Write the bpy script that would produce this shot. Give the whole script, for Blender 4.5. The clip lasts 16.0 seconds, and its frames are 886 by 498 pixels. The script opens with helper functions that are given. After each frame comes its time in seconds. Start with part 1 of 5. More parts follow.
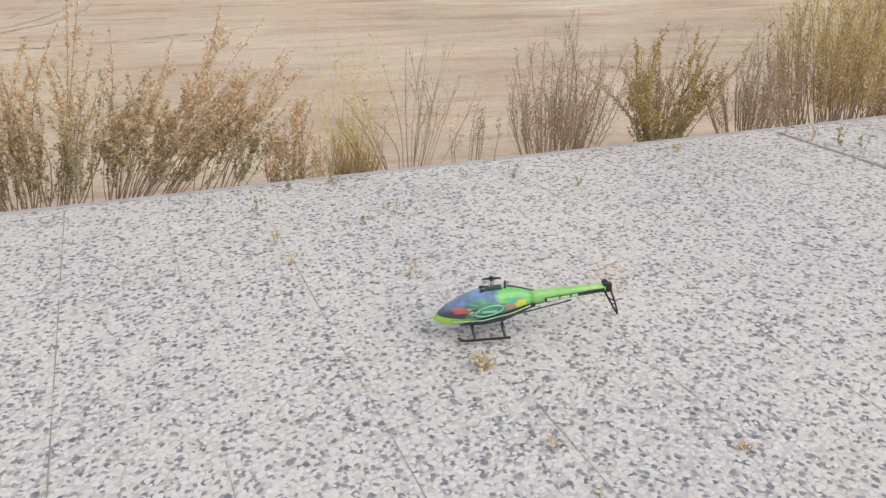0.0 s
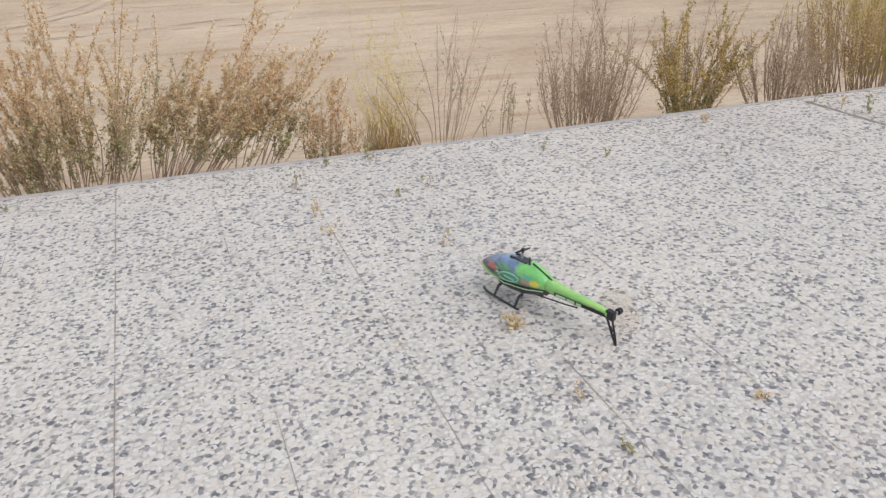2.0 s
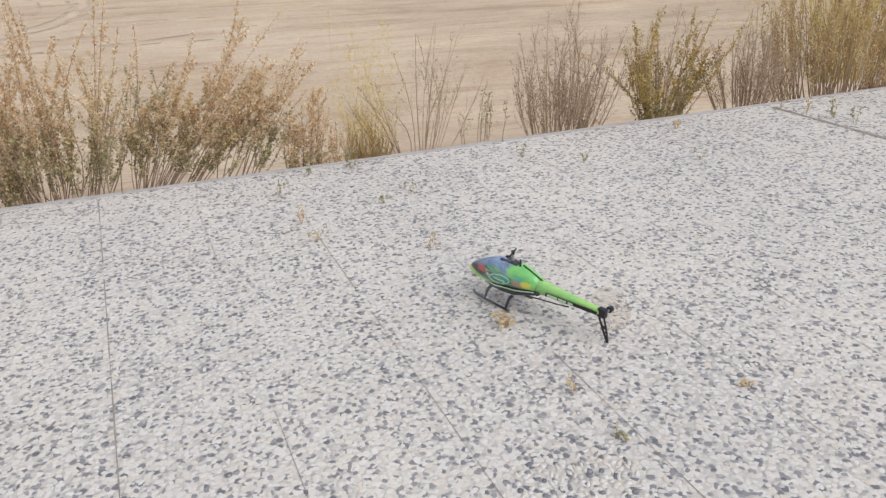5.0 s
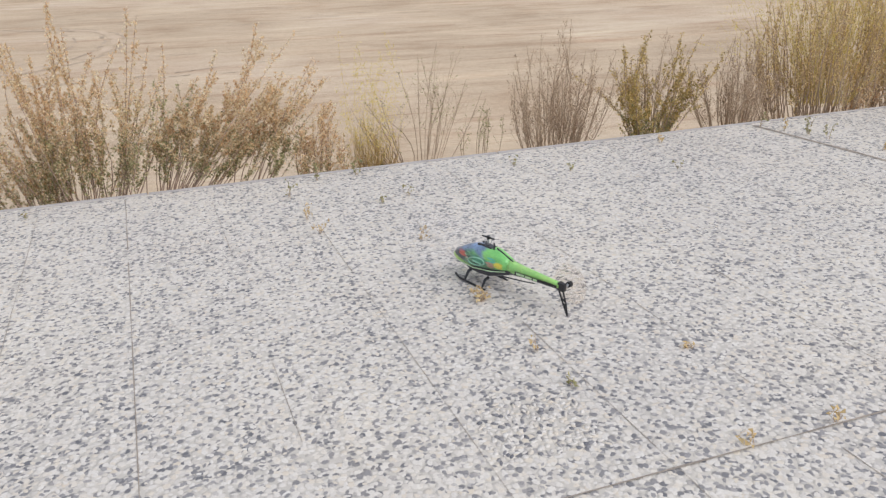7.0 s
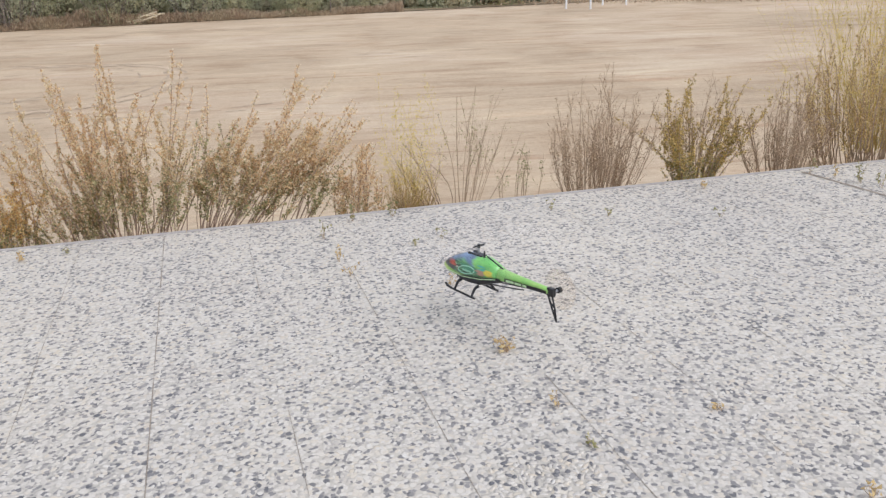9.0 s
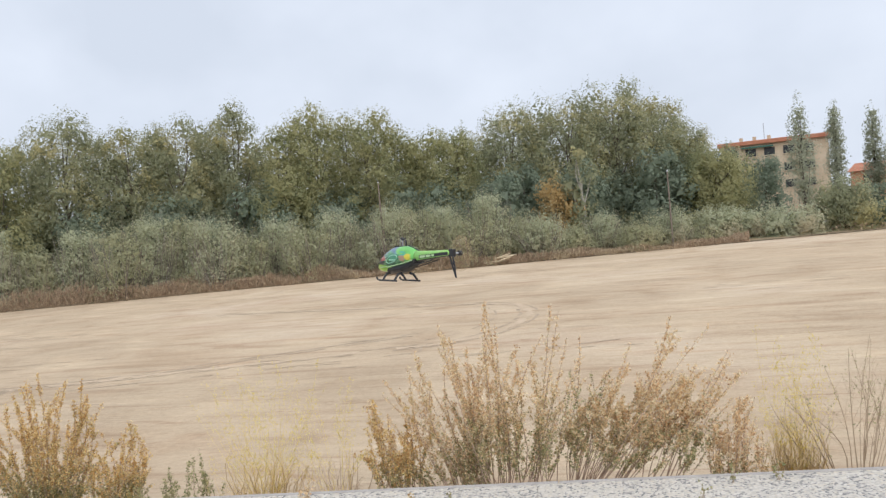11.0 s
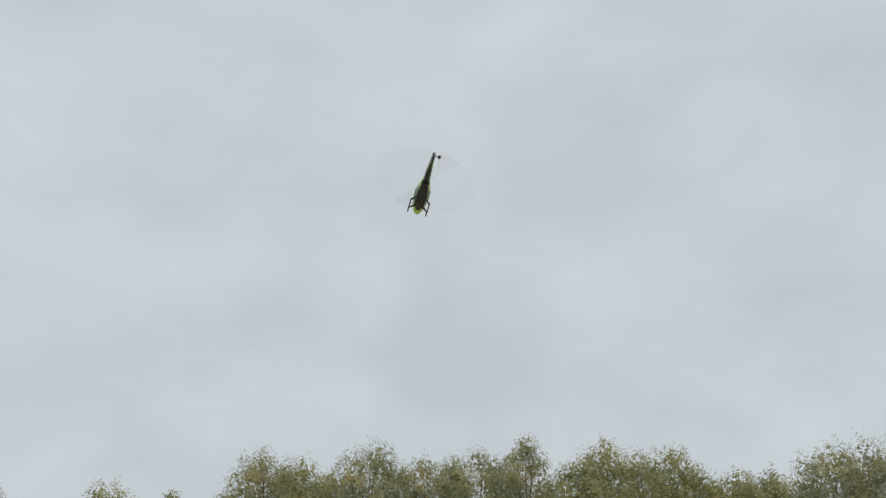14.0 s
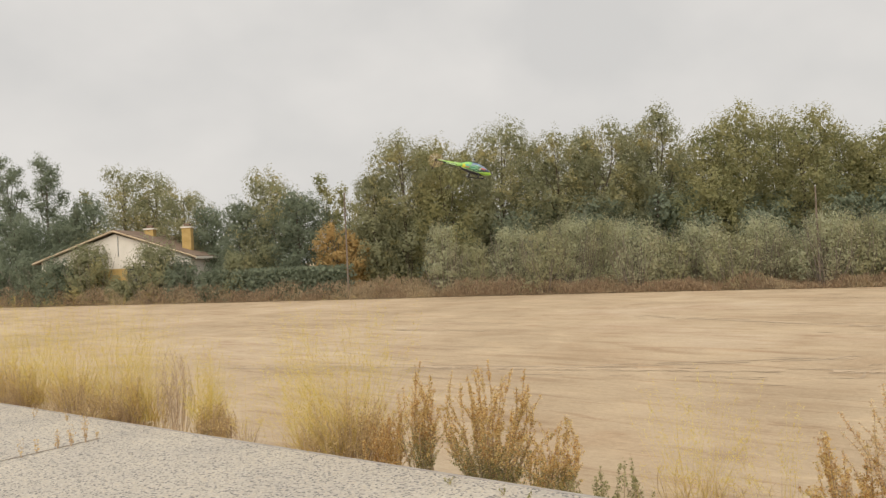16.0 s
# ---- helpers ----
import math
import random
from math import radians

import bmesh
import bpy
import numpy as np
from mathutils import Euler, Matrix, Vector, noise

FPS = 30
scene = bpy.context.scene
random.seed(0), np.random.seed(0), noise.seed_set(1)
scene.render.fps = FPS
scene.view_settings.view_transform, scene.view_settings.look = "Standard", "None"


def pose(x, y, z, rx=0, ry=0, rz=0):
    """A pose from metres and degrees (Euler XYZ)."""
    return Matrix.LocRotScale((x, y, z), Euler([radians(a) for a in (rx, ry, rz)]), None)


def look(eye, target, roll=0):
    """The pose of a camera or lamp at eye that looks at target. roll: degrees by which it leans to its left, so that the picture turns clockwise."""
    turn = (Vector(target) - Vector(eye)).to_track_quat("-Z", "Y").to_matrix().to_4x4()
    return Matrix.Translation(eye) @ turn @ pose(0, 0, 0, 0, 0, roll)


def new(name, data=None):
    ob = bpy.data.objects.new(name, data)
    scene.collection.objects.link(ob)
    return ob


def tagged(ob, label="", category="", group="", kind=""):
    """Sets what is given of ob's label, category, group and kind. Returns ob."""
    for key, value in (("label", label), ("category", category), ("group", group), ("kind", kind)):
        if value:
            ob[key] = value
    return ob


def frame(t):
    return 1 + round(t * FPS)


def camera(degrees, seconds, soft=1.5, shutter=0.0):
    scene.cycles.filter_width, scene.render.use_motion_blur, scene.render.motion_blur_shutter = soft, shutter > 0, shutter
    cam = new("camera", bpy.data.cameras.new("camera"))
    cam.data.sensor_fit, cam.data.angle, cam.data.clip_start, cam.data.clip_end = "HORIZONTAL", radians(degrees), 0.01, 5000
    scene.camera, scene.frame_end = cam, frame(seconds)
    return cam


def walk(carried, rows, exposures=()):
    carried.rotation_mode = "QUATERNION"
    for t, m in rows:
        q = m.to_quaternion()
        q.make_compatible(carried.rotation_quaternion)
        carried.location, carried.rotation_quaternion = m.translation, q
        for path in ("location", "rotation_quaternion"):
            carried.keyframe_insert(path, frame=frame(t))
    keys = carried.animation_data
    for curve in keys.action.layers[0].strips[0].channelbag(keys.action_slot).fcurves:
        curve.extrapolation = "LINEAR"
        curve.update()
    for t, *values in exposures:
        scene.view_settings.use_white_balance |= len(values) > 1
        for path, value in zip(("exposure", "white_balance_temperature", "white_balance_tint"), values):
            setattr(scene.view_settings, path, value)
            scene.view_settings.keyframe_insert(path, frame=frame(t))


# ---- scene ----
cam = camera(57.4, 16.0, soft=1.38, shutter=0.0)
PATH = [
    (0.0, (-0.045, -0.046, 1.624), (0.945, 3.468, -0.011), 0.26),
    (0.5, (-0.069, -0.094, 1.626), (0.817, 3.443, -0.019), 0.85),
    (1.0, (0.012, -0.181, 1.609), (0.763, 3.376, -0.061), 0.42),
    (1.5, (-0.012, -0.203, 1.617), (0.802, 3.350, -0.030), 0.04),
    (2.0, (-0.078, -0.219, 1.639), (0.733, 3.301, -0.078), -1.65),
    (2.5, (-0.098, -0.225, 1.634), (0.829, 3.292, -0.029), -1.25),
    (3.0, (-0.101, -0.217, 1.632), (0.860, 3.284, -0.047), -1.21),
    (3.5, (-0.105, -0.219, 1.630), (0.879, 3.265, -0.071), -1.10),
    (3.7, (-0.103, -0.214, 1.646), (0.864, 3.262, -0.080), -1.64),
    (5.8, (-0.227, -0.498, 1.576), (0.731, 3.029, -0.049), -1.24),
    (6.0, (-0.193, -0.578, 1.559), (0.614, 2.967, -0.109), 0.26),
    (6.5, (-0.125, -0.702, 1.577), (0.617, 2.925, 0.061), -0.94),
    (7.0, (-0.153, -0.770, 1.563), (0.740, 2.836, 0.079), -1.44),
    (7.5, (-0.141, -0.768, 1.570), (0.578, 2.875, 0.083), -1.45),
    (8.0, (0.015, -0.736, 1.562), (0.527, 2.929, 0.044), -1.01),
    (8.5, (0.015, -0.742, 1.553), (0.672, 2.913, 0.067), -1.44),
    (9.0, (-0.016, -0.726, 1.597), (0.639, 2.992, 0.277), -1.54),
    (9.5, (-0.013, -0.748, 1.681), (0.350, 3.122, 0.736), -2.80),
    (10.0, (-0.064, -0.782, 1.748), (-0.084, 3.186, 1.241), -2.77),
    (10.2, (-0.096, -0.797, 1.781), (-0.360, 3.180, 1.448), -2.98),
    (12.3, (-0.339, -0.556, 1.713), (-1.886, 3.133, 1.700), -4.35),
    (12.5, (-0.328, -0.547, 1.724), (-2.012, 3.081, 1.745), -3.24),
    (13.0, (-0.292, -0.549, 1.759), (-2.019, 3.030, 2.209), -2.40),
    (13.5, (-0.377, -0.696, 1.779), (-2.296, 2.665, 2.793), -2.82),
    (14.0, (-0.371, -0.699, 1.749), (-2.322, 2.430, 3.297), -0.94),
    (14.5, (-0.311, -0.771, 1.712), (-2.622, 2.276, 2.884), -2.08),
    (15.0, (-0.372, -0.774, 1.806), (-2.931, 2.264, 2.276), -2.40),
    (15.5, (-0.390, -0.841, 1.771), (-3.085, 2.113, 1.860), -2.55),
    (16.0, (-0.431, -0.739, 1.810), (-3.088, 2.251, 1.838), -2.74),
]
EXPOSURES = [
    (0.0, 0.06, 5900, 14), (3.5, 0.06, 5900, 14), (8.5, 0.08, 5900, 14), (9.5, 0.13, 5800, 13),
    (10.2, 0.2, 5750, 10), (12.5, 0.17, 6450, 13), (13.0, 0.1, 6450, 10), (13.5, -0.1, 6450, 7), (14.0, -0.22, 6250, 6),
    (14.5, -0.4, 6350, 8), (15.0, -0.42, 6700, 12), (15.5, -0.21, 7100, 11), (16.0, -0.02, 7150, 11),
]
walk(cam, [(t, look(eye, target, roll)) for t, eye, target, roll in PATH], EXPOSURES)

# ---- world, sun ----
SUN_EL, SUN_AZ = 42.0, 140.0
world = bpy.data.worlds.new("overcast_sky")
scene.world = world
world.use_nodes = True
wt = world.node_tree
wt.nodes.clear()


def wnode(kind, **values):
    n = wt.nodes.new(kind)
    for k, v in values.items():
        n.inputs[k].default_value = v
    return n


w_out, w_bg = wnode("ShaderNodeOutputWorld"), wnode("ShaderNodeBackground", Strength=1.0)
sky = wnode("ShaderNodeTexSky")
sky.sky_type, sky.sun_disc = "NISHITA", False
sky.sun_elevation, sky.sun_rotation = radians(SUN_EL), radians(SUN_AZ)
sky.air_density, sky.dust_density, sky.ozone_density = 1.0, 3.0, 1.0
w_scale = wnode("ShaderNodeVectorMath")
w_scale.operation = "SCALE"
w_scale.inputs["Scale"].default_value = 0.05
w_coord = wnode("ShaderNodeTexCoord")
w_map = wnode("ShaderNodeMapping", Scale=(1.0, 1.0, 1.5))
w_noise = wnode("ShaderNodeTexNoise", Scale=4.2, Detail=4.0, Roughness=0.5, Distortion=0.1)
w_ramp = wnode("ShaderNodeValToRGB")
w_ramp.color_ramp.elements[0].position, w_ramp.color_ramp.elements[0].color = 0.30, (0.657, 0.682, 0.714, 1)
w_ramp.color_ramp.elements[1].position, w_ramp.color_ramp.elements[1].color = 0.70, (0.782, 0.8, 0.826, 1)
w_mix = wnode("ShaderNodeMix")
w_mix.data_type = "RGBA"
w_mix.inputs[0].default_value = 0.93
wt.links.new(w_coord.outputs["Generated"], w_map.inputs["Vector"])
wt.links.new(w_map.outputs[0], w_noise.inputs["Vector"])
wt.links.new(w_noise.outputs["Fac"], w_ramp.inputs[0])
wt.links.new(sky.outputs[0], w_scale.inputs[0])
wt.links.new(w_scale.outputs[0], w_mix.inputs[6])
wt.links.new(w_ramp.outputs[0], w_mix.inputs[7])
wt.links.new(w_mix.outputs[2], w_bg.inputs[0])
wt.links.new(w_bg.outputs[0], w_out.inputs[0])

sun_data = bpy.data.lights.new("sun", "SUN")
sun_data.energy, sun_data.angle, sun_data.color = 2.3, radians(60), (1.0, 0.94, 0.85)
sun = new("sun", sun_data)
sun.rotation_euler = (radians(90 - SUN_EL), 0, radians(180 - SUN_AZ))
sun.location = (0, 0, 30)

# ---- materials ----


class Mat:
    """A node material with a principled shader and short ways to add nodes."""

    def __init__(self, name, rough=0.8, metal=0.0, spec=0.3):
        self.m = bpy.data.materials.new(name)
        self.m.use_nodes = True
        self.t = self.m.node_tree
        self.b = self.t.nodes["Principled BSDF"]
        self.b.inputs["Roughness"].default_value = rough
        self.b.inputs["Metallic"].default_value = metal
        self.b.inputs["Specular IOR Level"].default_value = spec

    def node(self, kind, **values):
        n = self.t.nodes.new(kind)
        for k, v in values.items():
            n.inputs[k].default_value = v
        return n

    def link(self, a, b):
        self.t.links.new(a, b)

    def coords(self, scale=(1, 1, 1), kind="Object", turn=0.0):
        c, mp = self.node("ShaderNodeTexCoord"), self.node("ShaderNodeMapping", Scale=scale)
        mp.inputs["Rotation"].default_value = (0, 0, radians(turn))
        self.link(c.outputs[kind], mp.inputs["Vector"])
        return mp.outputs[0]

    def noise(self, vec, scale, detail=4.0, rough=0.55, distort=0.0):
        n = self.node("ShaderNodeTexNoise", Scale=scale, Detail=detail, Roughness=rough, Distortion=distort)
        self.link(vec, n.inputs["Vector"])
        return n.outputs["Fac"]

    def ramp(self, fac, stops):
        r = self.node("ShaderNodeValToRGB")
        e = r.color_ramp.elements
        while len(e) < len(stops):
            e.new(0.5)
        for el, (p, c) in zip(e, stops):
            el.position, el.color = p, (*c, 1)
        self.link(fac, r.inputs[0])
        return r.outputs[0]

    def mix(self, fac, a, b, blend="MIX"):
        n = self.node("ShaderNodeMix")
        n.data_type, n.blend_type = "RGBA", blend
        for slot, v in ((0, fac), (6, a), (7, b)):
            if isinstance(v, (int, float)):
                n.inputs[slot].default_value = v
            elif isinstance(v, tuple):
                n.inputs[slot].default_value = (*v, 1)
            else:
                self.link(v, n.inputs[slot])
        return n.outputs[2]

    def math(self, op, a, b=0.0):
        n = self.node("ShaderNodeMath")
        n.operation = op
        for slot, v in ((0, a), (1, b)):
            if isinstance(v, (int, float)):
                n.inputs[slot].default_value = v
            else:
                self.link(v, n.inputs[slot])
        return n.outputs[0]

    def color(self, c):
        if isinstance(c, tuple):
            self.b.inputs["Base Color"].default_value = (*c, 1)
        else:
            self.link(c, self.b.inputs["Base Color"])
        return self

    def bump(self, height, strength=0.3, dist=0.01):
        n = self.node("ShaderNodeBump", Strength=strength, Distance=dist)
        self.link(height, n.inputs["Height"])
        self.link(n.outputs[0], self.b.inputs["Normal"])
        return self

    def island(self):
        return self.node("ShaderNodeNewGeometry").outputs["Random Per Island"]


PEBBLE_STOPS = [(0.0, (0.135, 0.137, 0.148)), (0.13, (0.19, 0.188, 0.194)), (0.24, (0.26, 0.252, 0.25)), (0.3, (0.475, 0.445, 0.405)),
                (0.5, (0.55, 0.518, 0.472)), (0.72, (0.585, 0.553, 0.505)), (0.88, (0.55, 0.488, 0.402)), (1.0, (0.62, 0.592, 0.545))]


def mat_pebble():
    m = Mat("pebble_stone", 0.85, spec=0.15)
    r = m.ramp(m.island(), PEBBLE_STOPS)
    big = m.noise(m.coords(), 1.1, 3)
    r = m.mix(m.math("MULTIPLY", m.math("GREATER_THAN", big, 0.0), 0.16), r, m.ramp(big, [(0.3, (0.42, 0.4, 0.38)), (0.5, (0.66, 0.62, 0.56)), (0.7, (0.6, 0.5, 0.37))]))
    fine = m.noise(m.coords(), 180, 2)
    m.color(m.mix(0.22, r, m.ramp(fine, [(0.3, (0.35, 0.33, 0.3)), (0.7, (0.8, 0.77, 0.72))]), "OVERLAY"))
    return m.bump(fine, 0.25, 0.002).m


def mat_pebble_single():
    m = Mat("single_pebble_stone", 0.75)
    r = m.ramp(m.node("ShaderNodeObjectInfo").outputs["Random"], PEBBLE_STOPS)
    fine = m.noise(m.coords(), 180, 2)
    m.color(m.mix(0.22, r, m.ramp(fine, [(0.3, (0.35, 0.33, 0.3)), (0.7, (0.8, 0.77, 0.72))]), "OVERLAY"))
    return m.bump(fine, 0.25, 0.002).m


def mat_mortar():
    m = Mat("washed_concrete", 0.9)
    v = m.node("ShaderNodeTexVoronoi", Scale=42.0, Randomness=1.0)
    m.link(m.coords((1, 1, 1)), v.inputs["Vector"])
    sep = m.node("ShaderNodeSeparateColor")
    m.link(v.outputs["Color"], sep.inputs[0])
    cells = m.ramp(sep.outputs[0], PEBBLE_STOPS)
    gap = m.ramp(v.outputs["Distance"], [(0.42, (1, 1, 1)), (0.72, (0.0, 0.0, 0.0))])
    base = m.mix(gap, (0.47, 0.445, 0.40), cells)
    stain = m.noise(m.coords(), 0.9, 5)
    m.color(m.mix(0.3, base, m.ramp(stain, [(0.35, (0.4, 0.38, 0.36)), (0.65, (0.72, 0.67, 0.58))]), "OVERLAY"))
    return m.bump(gap, 0.5, 0.008).m


def mat_mottled(name, a, b, scale=8.0, rough=0.85, bump=0.2, fine=60.0, spec=0.3, dist=0.01):
    m = Mat(name, rough, spec=spec)
    c = m.coords()
    n1, n2 = m.noise(c, scale, 5), m.noise(c, fine, 3)
    col = m.mix(m.ramp(n1, [(0.3, (0, 0, 0)), (0.7, (1, 1, 1))]), a, b)
    m.color(m.mix(0.25, col, m.ramp(n2, [(0.3, (0.3, 0.3, 0.3)), (0.7, (0.7, 0.7, 0.7))]), "OVERLAY"))
    return m.bump(n2, bump, dist).m


def hazed(stops, keep=0.2, lift=1.28):
    """The same colours drawn in towards their mean, lifted and greyed: distance haze put into the leaf colour."""
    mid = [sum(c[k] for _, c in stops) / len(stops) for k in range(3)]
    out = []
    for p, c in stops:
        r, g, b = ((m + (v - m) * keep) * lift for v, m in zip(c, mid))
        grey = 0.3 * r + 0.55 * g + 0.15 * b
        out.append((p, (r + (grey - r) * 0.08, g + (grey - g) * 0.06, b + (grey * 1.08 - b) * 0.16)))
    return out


def mat_leaf(name, stops, patch=0.35, patch_stops=None, rough=0.7, scale=0.6, far=False, sheer=0.38):
    # far foliage carries its air haze in the colours
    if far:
        stops, patch_stops, sheer = hazed(stops), patch_stops and hazed(patch_stops), 0.5
    m = Mat(name, rough, spec=0.2)
    col = m.ramp(m.island(), stops)
    n = m.noise(m.coords(), scale, 3)
    if patch_stops:
        col = m.mix(m.ramp(n, [(0.5, (0, 0, 0)), (0.64, (patch, patch, patch))]), col, m.ramp(m.island(), patch_stops))
    m.color(col)
    tr = m.node("ShaderNodeBsdfTranslucent")
    m.link(m.b.inputs["Base Color"].links[0].from_socket, tr.inputs["Color"])
    mx = m.node("ShaderNodeMixShader", Fac=sheer)
    m.link(m.b.outputs[0], mx.inputs[1])
    m.link(tr.outputs[0], mx.inputs[2])
    m.link(mx.outputs[0], m.t.nodes["Material Output"].inputs["Surface"])
    return m.m


def mat_plain(name, c, rough=0.5, metal=0.0, spec=0.4, grain=0.15):
    m = Mat(name, rough, metal, spec)
    n = m.noise(m.coords(), 35, 3)
    m.color(m.mix(grain, c, m.ramp(n, [(0.3, tuple(0.6 * v for v in c)), (0.7, tuple(min(1, 1.3 * v) for v in c))])))
    return m.bump(n, 0.05, 0.002).m


def mat_sand():
    m = Mat("sandy_earth", 0.95, spec=0.1)
    c = m.coords()
    lanes = m.noise(m.coords((0.2, 1.0, 1), turn=7), 0.8, 7, 0.62, 1.1)
    lanes2 = m.noise(m.coords((0.5, 3.4, 1), turn=-5), 1.6, 6, 0.65, 0.9)
    ruts = m.noise(m.coords((0.16, 1.5, 1), turn=-11), 1.9, 8, 0.72, 0.7)
    blot = m.noise(c, 0.09, 5, 0.55)
    patch = m.noise(c, 0.35, 6, 0.6, 0.6)
    grit = m.noise(c, 9, 6, 0.75)
    col = m.ramp(blot, [(0.3, (0.455, 0.363, 0.258)), (0.5, (0.527, 0.42, 0.298)), (0.7, (0.585, 0.482, 0.364))])
    col = m.mix(0.35, col, m.ramp(patch, [(0.32, (0.36, 0.31, 0.27)), (0.5, (0.5, 0.5, 0.5)), (0.68, (0.66, 0.65, 0.63))]), "OVERLAY")
    col = m.mix(0.4, col, m.ramp(lanes, [(0.32, (0.27, 0.2, 0.15)), (0.45, (0.49, 0.47, 0.45)), (0.58, (0.54, 0.53, 0.52)), (0.7, (0.72, 0.7, 0.66))]), "OVERLAY")
    col = m.mix(0.36, col, m.ramp(lanes2, [(0.33, (0.3, 0.27, 0.25)), (0.42, (0.5, 0.5, 0.5)), (0.62, (0.52, 0.52, 0.52)), (0.75, (0.64, 0.63, 0.6))]), "OVERLAY")
    col = m.mix(0.34, col, m.ramp(ruts, [(0.36, (0.24, 0.18, 0.14)), (0.43, (0.5, 0.5, 0.5)), (0.64, (0.5, 0.5, 0.5)), (0.74, (0.62, 0.6, 0.58))]), "OVERLAY")
    col = m.mix(0.4, col, m.ramp(grit, [(0.3, (0.34, 0.33, 0.32)), (0.7, (0.64, 0.64, 0.63))]), "OVERLAY")
    m.color(col)
    return m.bump(m.math("ADD", m.math("MULTIPLY", lanes2, 2.0), m.math("ADD", grit, ruts)), 0.5, 0.05).m


M_PEBBLE, M_MORTAR, M_PEBBLE_ONE = mat_pebble(), mat_mortar(), mat_pebble_single()
M_KERB = mat_mottled("kerb_concrete", (0.33, 0.305, 0.285), (0.46, 0.43, 0.40), 5, 0.9, 0.3, 90)
M_SAND = mat_sand()
M_DIRT = mat_mottled("joint_dirt", (0.22, 0.19, 0.16), (0.36, 0.31, 0.25), 9, 0.95, 0.3, 70)
M_TRACK_D = mat_mottled("track_ridge_earth", (0.37, 0.285, 0.2), (0.49, 0.385, 0.275), 1.5, 0.95, 0.3, 12)
M_TRACK_L = mat_mottled("track_pale_sand", (0.5, 0.385, 0.262), (0.57, 0.445, 0.315), 1.0, 0.95, 0.3, 12)
M_STEM = mat_mottled("woody_stem", (0.33, 0.235, 0.18), (0.5, 0.375, 0.28), 20, 0.9, 0.2, 150)
M_TWIG = mat_mottled("pale_twig", (0.38, 0.285, 0.2), (0.58, 0.45, 0.31), 18, 0.9, 0.2, 150)
M_STRAW = mat_leaf("dry_straw", [(0, (0.430, 0.304, 0.152)), (0.5, (0.632, 0.468, 0.228)), (1, (0.750, 0.607, 0.329))])
M_PLUME = mat_leaf("yellow_plume", [(0, (0.642, 0.474, 0.096)), (0.5, (0.750, 0.592, 0.159)), (1, (0.750, 0.686, 0.295))])
M_SEED = mat_leaf("brown_seed_head", [(0, (0.34, 0.245, 0.165)), (0.5, (0.50, 0.375, 0.25)), (1, (0.64, 0.51, 0.35))], sheer=0.5)
M_LEAF_AUT = mat_leaf("autumn_shrub_leaf", [(0, (0.46, 0.28, 0.16)), (0.2, (0.71, 0.485, 0.27)), (0.5, (0.82, 0.635, 0.39)), (0.75, (0.855, 0.725, 0.485)), (1, (0.87, 0.795, 0.595))],
                      0.3, [(0, (0.40, 0.34, 0.16)), (0.5, (0.58, 0.48, 0.24)), (1, (0.72, 0.6, 0.35))], scale=3.2, sheer=0.56)
M_LEAF_GREEN = mat_leaf("olive_shrub_leaf", [(0, (0.19, 0.20, 0.09)), (0.5, (0.32, 0.31, 0.145)), (1, (0.5, 0.45, 0.23))])
M_LEAF_GOLD = mat_leaf("golden_shrub_leaf", [(0, (0.24, 0.19, 0.07)), (0.4, (0.47, 0.34, 0.11)), (0.7, (0.64, 0.45, 0.16)), (1, (0.38, 0.33, 0.14))])
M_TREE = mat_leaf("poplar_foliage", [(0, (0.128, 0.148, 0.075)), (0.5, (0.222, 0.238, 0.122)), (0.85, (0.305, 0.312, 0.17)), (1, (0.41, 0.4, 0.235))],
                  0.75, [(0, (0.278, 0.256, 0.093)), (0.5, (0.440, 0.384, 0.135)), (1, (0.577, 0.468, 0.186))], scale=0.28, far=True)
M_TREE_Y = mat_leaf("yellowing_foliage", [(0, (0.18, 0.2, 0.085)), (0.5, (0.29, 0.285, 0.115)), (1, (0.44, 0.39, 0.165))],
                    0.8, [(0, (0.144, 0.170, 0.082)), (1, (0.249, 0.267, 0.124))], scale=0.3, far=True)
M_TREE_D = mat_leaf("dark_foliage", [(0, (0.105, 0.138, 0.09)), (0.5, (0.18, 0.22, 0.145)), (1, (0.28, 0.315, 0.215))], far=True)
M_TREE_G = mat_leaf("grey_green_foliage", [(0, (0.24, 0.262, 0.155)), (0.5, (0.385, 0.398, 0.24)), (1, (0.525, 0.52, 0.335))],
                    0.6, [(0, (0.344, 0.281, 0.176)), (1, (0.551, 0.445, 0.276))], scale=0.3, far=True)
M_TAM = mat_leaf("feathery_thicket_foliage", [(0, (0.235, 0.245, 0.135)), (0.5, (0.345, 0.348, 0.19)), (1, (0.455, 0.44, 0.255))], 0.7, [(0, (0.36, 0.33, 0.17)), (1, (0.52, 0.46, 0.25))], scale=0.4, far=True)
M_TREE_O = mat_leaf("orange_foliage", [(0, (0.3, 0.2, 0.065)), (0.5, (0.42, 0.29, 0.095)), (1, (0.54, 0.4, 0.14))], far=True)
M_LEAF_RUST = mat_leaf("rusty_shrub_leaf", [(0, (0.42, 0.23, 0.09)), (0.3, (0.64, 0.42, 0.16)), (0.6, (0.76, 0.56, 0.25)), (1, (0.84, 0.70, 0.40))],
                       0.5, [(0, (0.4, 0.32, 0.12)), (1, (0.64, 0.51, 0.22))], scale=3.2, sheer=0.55)
